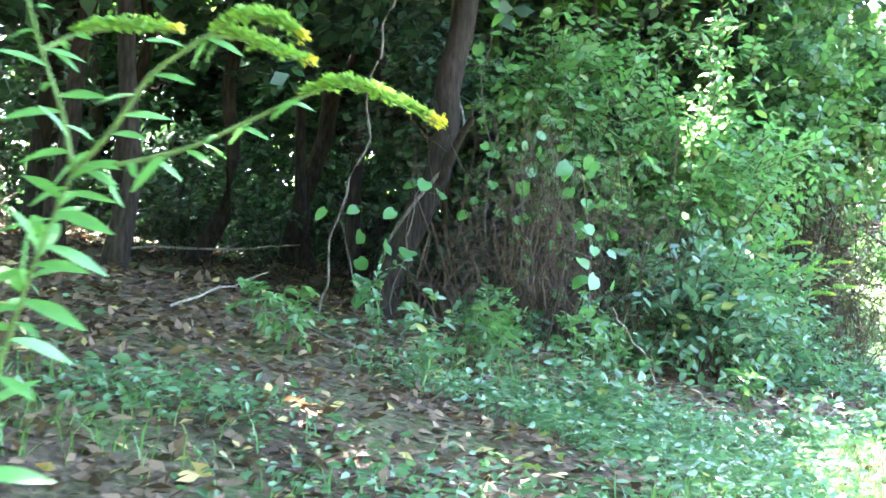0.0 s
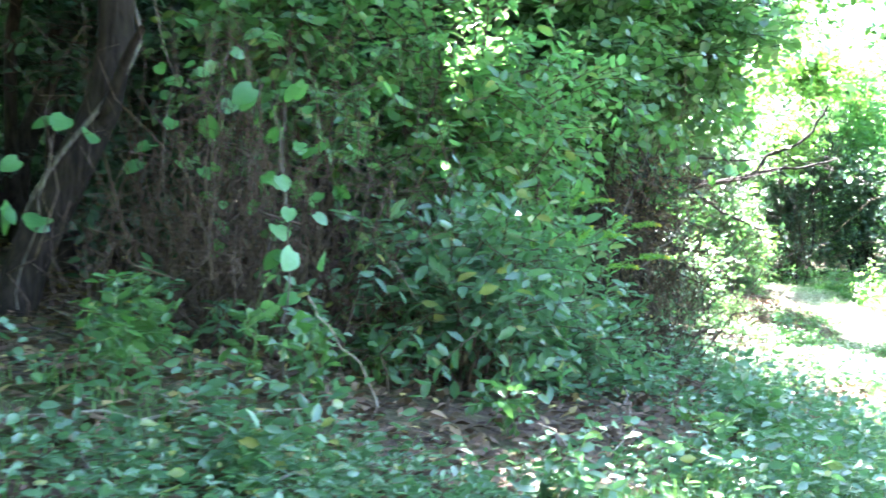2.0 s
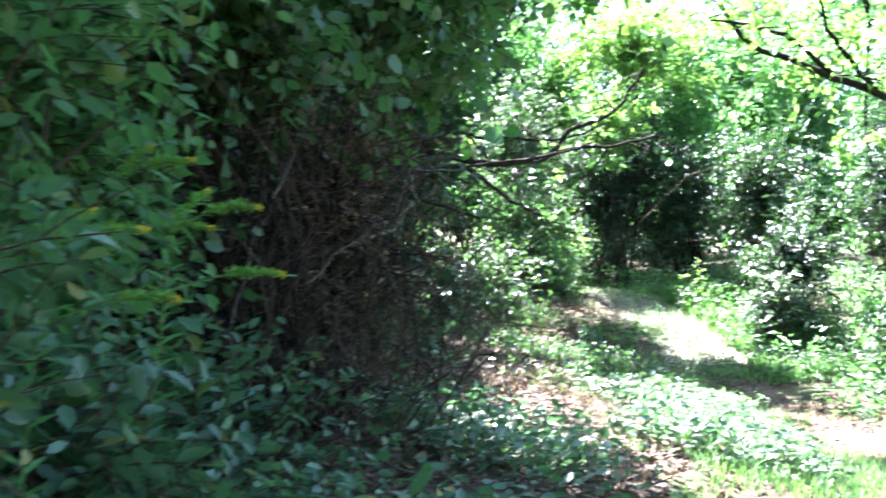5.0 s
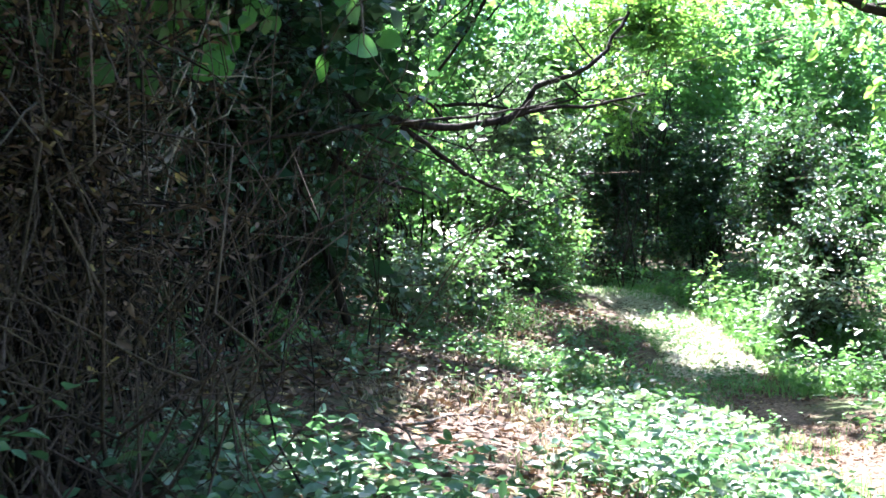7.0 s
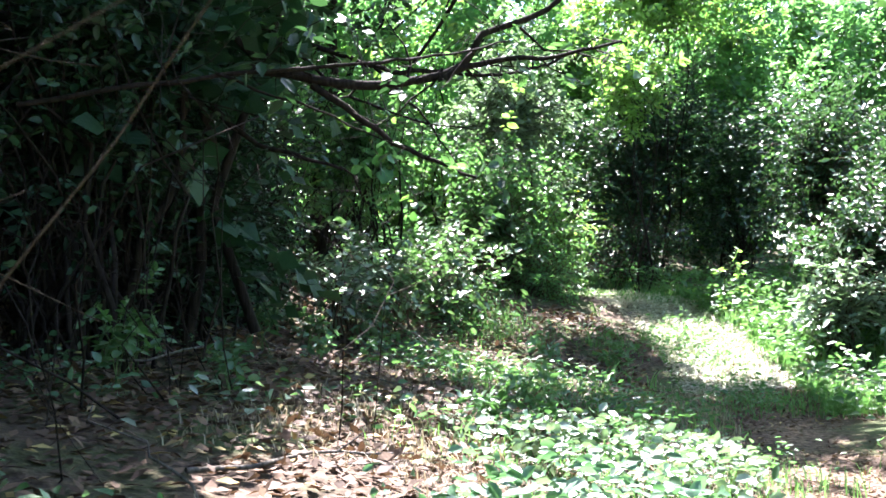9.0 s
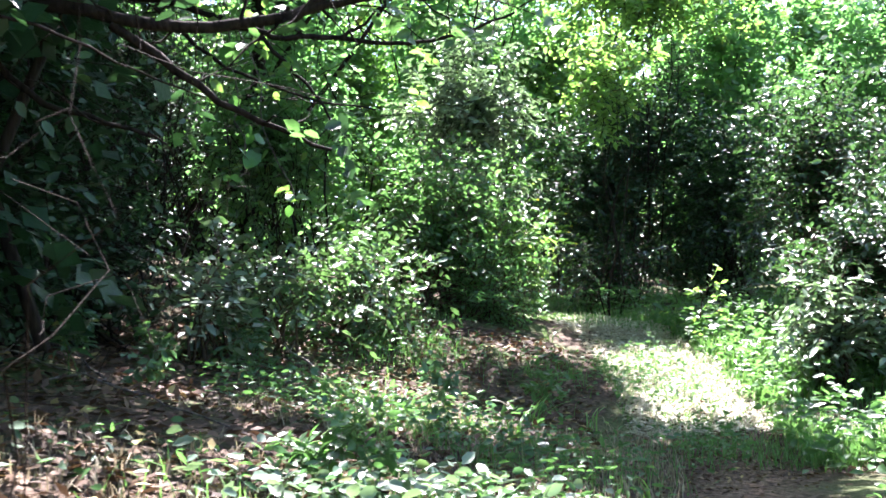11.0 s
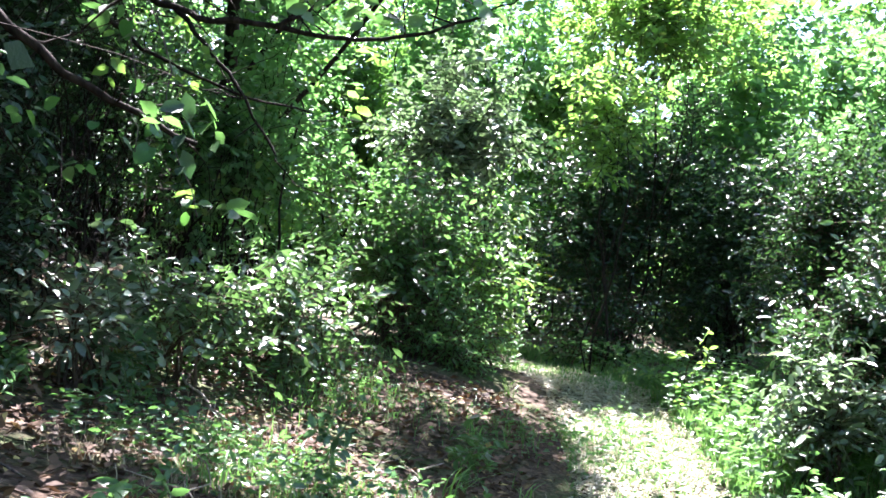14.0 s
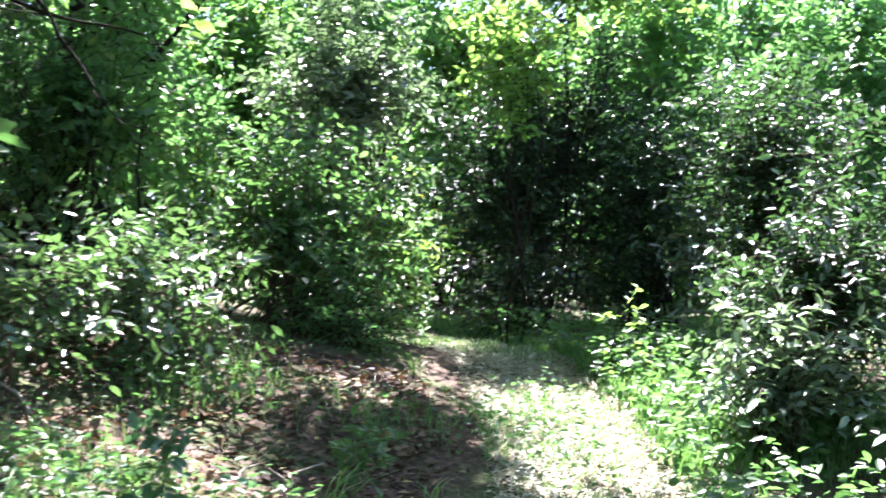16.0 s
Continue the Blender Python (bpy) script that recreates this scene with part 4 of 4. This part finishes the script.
bough("bare_branch", "thin bare branches reaching across the light", (4.3, 14.7, 2.3),
      [[(4.3, 14.7, 2.3), (5.3, 14.8, 2.5), (6.2, 15.0, 2.62), (6.6, 15.2, 2.7), (7.1, 15.4, 2.85)], [(5.3, 14.8, 2.5), (5.9, 14.9, 2.3), (6.4, 15.2, 2.15)]], 0.016, 48, 403, wood=BARK_SHADED, material=LEAF_SHADE_TINT)
bough("dead_branch", "pale dead forked branch in the brush", (3.4, 11.2, 1.2),
      [[(3.4, 11.2, 1.2), (3.75, 11.0, 1.76), (4.07, 11.0, 1.86), (4.17, 11.0, 2.02), (4.17, 11.0, 2.16)], [(3.5, 11.1, 1.98), (3.8, 11.0, 1.94), (4.08, 11.0, 1.9)]], 0.012, 0, 404, wood=DEAD)


# ---- dead stems, brush and fallen sticks ----
def dead_stems(label, x, y, rx, ry, z1, count, seed, lean=0.25, wood=BARK_SHADED, r=0.006):
    rng = np.random.default_rng(seed)
    g = float(ground_z(x, y))
    ob = thing("dead_stems", label, "dead stems", (x, y, g), "dead stems of the bank", "stuff")
    lines = []
    for k in range(count):
        a = np.array([rng.normal(0, rx * 0.6), rng.normal(0, ry * 0.6), 0])
        a[2] = float(ground_z(x + a[0], y + a[1])) - g - 0.03
        b = a + np.array([rng.normal(0, lean), rng.normal(0, lean), rng.uniform(0.4, 1) * (z1 - g)])
        lines.append((bent(rng, a, b, 9, wobble=0.2), np.linspace(r * rng.uniform(0.5, 1.5), 0.0015, 9)))
        main = lines[-1][0]
        for j in range(3):
            m = main[rng.integers(2, 7)]
            lines.append((bent(rng, m, m + rng.normal(0, 0.36, 3) - (0, 0, 0.12), 5, wobble=0.3), np.linspace(r * 0.4, 0.001, 5)))
    part("stem_mass", tube_mesh("stem_mass", lines, wood, 4), ob)


dead_stems("thicket of thin upright dead stems below a vine", 0.75, 8.05, 0.55, 0.35, 3.1, 150, 501, wood=TWIG)
dead_stems("tangle of dead twigs hanging in a dark bush", 3.65, 10.9, 0.45, 0.4, 3.2, 130, 502, lean=0.7, r=0.005, wood=TWIG)
dead_stems("bare grey stems in the brush", 3.3, 12.2, 0.8, 0.7, 2.8, 70, 503, lean=0.7, r=0.005)
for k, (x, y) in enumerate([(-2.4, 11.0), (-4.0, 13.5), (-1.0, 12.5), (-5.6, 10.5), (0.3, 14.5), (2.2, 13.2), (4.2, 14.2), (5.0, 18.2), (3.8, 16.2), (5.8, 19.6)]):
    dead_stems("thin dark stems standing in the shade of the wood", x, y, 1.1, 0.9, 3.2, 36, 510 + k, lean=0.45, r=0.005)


hanging_vine("thin bare vine looping through dark brush", [((3.12, 9.95, 1.0), (3.24, 9.95, 1.84)), ((3.24, 9.95, 1.84), (3.56, 10.1, 2.62)), ((3.46, 9.95, 1.6), (3.8, 9.95, 1.93))], 0, 27, radius=0.0045, wood=BARK_GREY)
shrub("vine", "blue-green rounded vine leaves hanging over dead brush", "vine", 3.25, 10.3, 0.6, 0.35, 2.1, 4.2, 1100, 0.09, 0.8, LEAF_MID, "round", seed=592, stems=5, thick=0.004, wood=BARK_SHADED, shell=0.7)
shrub("low_bush", "low dark green growth at the foot of dead brush", "bush", 3.1, 9.9, 0.65, 0.4, 0.7, 1.3, 1300, 0.08, 0.55, LEAF_HERB, seed=593, flat=0.6)
shrub("dead_bush", "dead brown twiggy bush with withered leaves", "dead bush", 3.75, 11.0, 0.45, 0.45, 0.9, 2.9, 2600, 0.05, 0.4, LITTER, seed=590, stems=16, wood=BARK_SHADED, shell=0.7)
dead_stems("dense dark bare brush on the shaded bank", 4.9, 20.2, 0.8, 0.7, 5.0, 120, 504, lean=0.6, r=0.008)
shrub("dead_bush", "withered brown brush in the shade", "dead bush", 3.5, 12.8, 0.8, 0.6, 0.7, 2.2, 2400, 0.05, 0.4, LITTER, seed=591, stems=18, wood=BARK_SHADED, shell=0.7)


def fallen_stick(a, b, r, seed, wood=DEAD):
    rng = np.random.default_rng(seed)
    n = 9
    s = np.linspace(0, 1, n)
    x, y = a[0] + (b[0] - a[0]) * s, a[1] + (b[1] - a[1]) * s
    x, y = x + rng.normal(0, 0.03, n), y + rng.normal(0, 0.03, n)
    z = ground_z(x, y) + r * 0.8 + 0.01 + np.array(np.interp(s, (0, 1), (a[2], b[2])))
    base = np.array([x[0], y[0], z[0]])
    ob = thing("fallen_stick", "weathered fallen stick lying on leaf litter", "stick", base, "fallen sticks")
    p = np.stack([x, y, z], 1) - base
    part("stick", tube_mesh("stick", [(p, np.linspace(r, r * 0.4, n))], wood, 6), ob)
    m = p[5]
    part("side_twig", tube_mesh("side_twig", [(bent(rng, m, m + (rng.normal(0, 0.15), rng.normal(0, 0.15), 0.08), 4), np.linspace(r * 0.5, 0.002, 4))], wood, 5), ob)


fallen_stick((-2.6, 9.4, 0.0), (-0.9, 7.9, 0.0), 0.035, 601, BARK_SHADED)
fallen_stick((-3.2, 10.4, 0.05), (-1.4, 10.0, 0.45), 0.016, 602, BARK_GREY)
rs = np.random.default_rng(77)
for k in range(46):
    y = rs.uniform(5.0, 19.5)
    d = rs.uniform(1.0, 6.5)
    x = float(trail_x(y)) - d
    ang, ln = rs.uniform(0, 3.14), rs.uniform(0.4, 1.4)
    fallen_stick((x, y, 0), (x + ln * math.cos(ang), y + ln * math.sin(ang), rs.uniform(0, 0.25)), rs.uniform(0.005, 0.013), 610 + k, DEAD if k % 2 else BARK_GREY)


# ---- ground cover ----
def scatter(rng, n, y0, y1, d0, d1, patch=0.0, power=1.0):
    """Places beside the trail: d metres to its left (minus: right), thinned into patches."""
    y = rng.uniform(y0, y1, n)
    x = trail_x(y) - (d0 + (d1 - d0) * rng.uniform(0, 1, n) ** power)
    v = np.sin(1.9 * x + 1.2 * np.sin(1.1 * y)) + np.sin(2.3 * y + 0.8 * np.sin(1.7 * x)) + rng.normal(0, 0.45, n)
    k = v > patch * 2 - 2 * (1 - patch)
    return x[k], y[k]


def ground_leaves(name, label, category, material, n, area, length, width, lift, flat, seed, patch=0.0, shape="oval"):
    rng = np.random.default_rng(seed)
    x, y = scatter(rng, n, *area, patch=patch)
    z = ground_z(x, y) + rng.uniform(lift[0], lift[1], len(x))
    pos = np.stack([x, y, z], 1)
    head = rng.normal(0, 1, pos.shape) * (1, 1, 0.25)
    ob = new(name, leaf_mesh(name, rng, pos, head, length, width, material, shape, flat))
    tagged(ob, label, category, kind="stuff")


ground_leaves("leaf_litter", "brown and tan fallen leaves covering the bank", "fallen leaves", LITTER, 60000, (3, 21, 0.9, 8.5), 0.08, 0.5, (0.004, 0.035), 0.35, 701, shape="plain")
ground_leaves("leaf_litter", "scattered dry leaves along the footpath", "fallen leaves", LITTER, 14000, (6, 24, -1.3, 1.2), 0.05, 0.45, (0.004, 0.02), 0.3, 702, 0.3)
ground_leaves("leaf_litter", "brown fallen leaves deep in the wood", "fallen leaves", LITTER, 12000, (8, 24, 7, 16), 0.12, 0.5, (0.004, 0.04), 0.4, 703, shape="plain")
ground_leaves("ground_cover", "low blue-green leafy plants covering the bank foot", "ground cover", LEAF_HERB, 12500, (6.2, 13.5, 0.3, 3.2), 0.07, 0.55, (0.02, 0.3), 0.8, 704, 0.6)
ground_leaves("ground_cover", "patches of low green plants in leaf litter", "ground cover", LEAF_HERB, 12000, (2.5, 20, 1.0, 5.0), 0.06, 0.6, (0.02, 0.22), 0.7, 705, 0.7)
ground_leaves("ground_cover", "small mixed weeds where grass meets leaf litter", "ground cover", LEAF_HERB, 6500, (4.0, 6.0, 0.8, 3.7), 0.055, 0.45, (0.01, 0.15), 0.8, 712, 0.4)
ground_leaves("ground_cover", "small green weeds along the foot of the bank", "ground cover", LEAF_HERB, 12000, (2.5, 8.5, 0.2, 2.6), 0.05, 0.45, (0.01, 0.16), 0.8, 710, 0.5)
ground_leaves("ground_cover", "low weeds in dappled shade before the bend", "ground cover", LEAF_MID, 9000, (14.5, 21, -0.2, 3.4), 0.06, 0.4, (0.01, 0.2), 0.8, 711, 0.55)
# The whitened leaf colour stands in for sun flecks on low plants.
ground_leaves("ground_cover", "low leaves whitened as if sunlit at the wood's edge", "ground cover", LEAF_SILVER_LIT, 7500, (10.5, 15.5, 0.4, 3.4), 0.08, 0.6, (0.02, 0.2), 0.55, 706, 0.66)
ground_leaves("ground_cover", "low leafy plants along the sunny side", "ground cover", LEAF_MID, 24000, (9.5, 24, -5.5, -0.5), 0.09, 0.5, (0.02, 0.4), 0.6, 707, 0.3)


def grass(label, material, n, area, height, seed, patch=0.0, width=0.006, power=1.0):
    """Blades of three narrowing pieces, bent over by their own weight."""
    rng = np.random.default_rng(seed)
    x, y = scatter(rng, n, *area, patch=patch, power=power)
    m = len(x)
    root = np.stack([x, y, ground_z(x, y) - 0.01], 1)
    h = height * rng.uniform(0.45, 1.3, m)
    ang = rng.uniform(0, 6.283, m)
    out = np.stack([np.cos(ang), np.sin(ang), 0 * ang], 1)
    side = np.stack([-np.sin(ang), np.cos(ang), 0 * ang], 1)
    bend = rng.uniform(0.15, 0.8, m)
    rows = []
    for s, w in ((0, 1), (0.45, 0.8), (0.8, 0.45), (1, 0.08)):
        c = root + out * (h * bend * s * s)[:, None] + np.array([0, 0, 1.0]) * (h * (s - 0.35 * bend * s * s))[:, None]
        rows += [c - side * (width * w), c + side * (width * w)]
    co = np.stack(rows, 1).reshape(-1, 3)
    f = (np.arange(m) * 8)[:, None, None] + np.array([[0, 1, 3, 2], [2, 3, 5, 4], [4, 5, 7, 6]])[None]
    tagged(new("grass", array_mesh("grass", co, f.reshape(-1, 4), material)), label, "grass", kind="stuff")


grass("soft green grass beside the trail", GRASS, 62000, (2.5, 13, -4.0, 1.4), 0.14, 801, 0.22, width=0.0035)
grass("sparse grass at the foot of the bank", GRASS, 2500, (2.5, 9, 1.5, 4.0), 0.14, 802, 0.5, width=0.004)
grass("trampled grass and weeds along the footpath", GRASS, 15000, (11, 18, -1.2, 2.6), 0.13, 803, 0.62, width=0.004)
grass("weedy grass tufts in the shade left of the bend", GRASS, 6000, (17.5, 21.5, 0.8, 2.8), 0.15, 808, 0.6, width=0.004)
grass("dry straw-coloured grass in the shade", STRAW, 9000, (12, 18.6, 0.3, 3.2), 0.09, 804, 0.3, width=0.004)
# Laid along the sun patch; its pale colour adds to the glare.
ground_leaves("thatch", "flattened straw paled to read as sunlit on the bend of the footpath", "straw", THATCH, 17000, (18.3, 24.2, -0.6, 0.55), 0.09, 0.14, (0.004, 0.025), 0.25, 708, 0.1, "plain")
ground_leaves("leaf_litter", "crumbled dry leaves and straw on the footpath", "fallen leaves", LITTER, 3500, (9, 19, -0.6, 0.5), 0.045, 0.4, (0.003, 0.015), 0.35, 709, 0.1, "plain")
grass("short bright grass in the sunny bend", GRASS, 9000, (18.4, 23.5, -0.9, 0.6), 0.09, 807, 0.5, width=0.005)
grass("lush bright grass in the sunny bend", GRASS, 20000, (17.0, 25, -2.6, -0.6), 0.17, 805, 0.4, width=0.006)

def grass_tuft(x, y, blades, height, seed, lean=(0.0, 0.0)):
    """A tuft of long arching blades, each a part."""
    rng = np.random.default_rng(seed)
    g = float(ground_z(x, y))
    ob = thing("grass_tuft", "tuft of long arching bright green grass blades", "grass", (x, y, g), "grass tufts")
    for k in range(blades):
        a = rng.uniform(0, 6.283)
        h = height * rng.uniform(0.6, 1.15)
        out = np.array([math.cos(a) * 0.5 + lean[0], math.sin(a) * 0.5 + lean[1], 0]) * h
        side = unit(np.array([-out[1], out[0], 0.02])) * 0.005
        root = rng.normal(0, 0.025, 3) * (1, 1, 0) - (0, 0, 0.01)
        rows = []
        for f, w in ((0, 0.8), (0.3, 1), (0.55, 0.9), (0.8, 0.6), (1, 0.1)):
            c = root + out * f * f + np.array([0, 0, h * (f - 0.42 * f * f)])
            rows += [c - side * w, c + side * w]
        faces = np.array([[2 * i, 2 * i + 1, 2 * i + 3, 2 * i + 2] for i in range(4)])
        part("blade", array_mesh("blade", np.array(rows), faces, TUFT), ob)


for k, (x, y, n, h, lean) in enumerate([(8.45, 17.6, 11, 0.42, (0.5, 0.0)), (8.2, 17.0, 7, 0.3, (0, 0)), (7.6, 17.6, 8, 0.28, (0.2, 0)), (9.0, 18.0, 8, 0.3, (0, 0)), (8.6, 15.8, 7, 0.28, (-0.2, 0)),
                                         (7.2, 16.6, 8, 0.3, (0, 0)), (8.9, 19.4, 8, 0.28, (0, 0)), (9.5, 21.0, 9, 0.32, (0.2, 0)), (7.0, 14.2, 8, 0.26, (0, 0)), (10.9, 19.0, 9, 0.3, (0, 0)), (10.6, 17.6, 9, 0.3, (0, 0))]):
    grass_tuft(x, y, n, h, 820 + k, lean)

# ---- woods around the place ----
def far_woods():
    rng = np.random.default_rng(900)
    n = 60000
    ang = rng.uniform(0, 2 * math.pi, n)
    rad = rng.uniform(25, 46, n)
    x, y = 5 + rad * np.cos(ang), 10 + rad * np.sin(ang)
    keep = ~((y < 33) & (y > 8) & (np.abs(x - 8) < 12))
    x, y = x[keep], y[keep]
    top = 9.0 + 1.5 * np.sin(ang[keep] * 9) + 1.0 * np.sin(ang[keep] * 23) + np.where(x < 2, 3.0, 0)
    z = ground_z(x, y) + rng.uniform(0, 1, len(x)) ** 0.8 * top
    pos = np.stack([x, y, z], 1)
    ob = new("far_woods", leaf_mesh("far_woods", rng, pos, rng.normal(0, 1, pos.shape), 0.55, 0.65, LEAF_CANOPY, "plain", flat=1.2))
    tagged(ob, "distant green woods closing the view all round", "woods", kind="stuff")


far_woods()

# ---- single fallen leaves nearest the trail ----
def fallen_leaves():
    rng = np.random.default_rng(950)
    shapes = [blade_mesh("fallen_leaf", DRY_LEAF, ln, w, heart=h, lift=lf) for ln, w, h, lf in ((0.10, 0.05, False, 0.5), (0.085, 0.055, False, -0.3), (0.09, 0.07, True, 0.6), (0.07, 0.04, False, 0.9))]
    bed = bpy.data.objects["ground"]
    for k in range(280):
        y = rng.uniform(4.6, 8.0)
        x = float(trail_x(y)) - rng.uniform(1.0, 5.0)
        a = rng.uniform(0, 6.283)
        o = part("fallen_leaf", shapes[k % 4], bed)
        o.matrix_basis = facing((x, y, float(ground_z(x, y)) + 0.03), (math.cos(a), math.sin(a), rng.normal(0, 0.15)), (rng.normal(0, 0.25), rng.normal(0, 0.25), 1), rng.uniform(0.7, 1.2))


fallen_leaves()
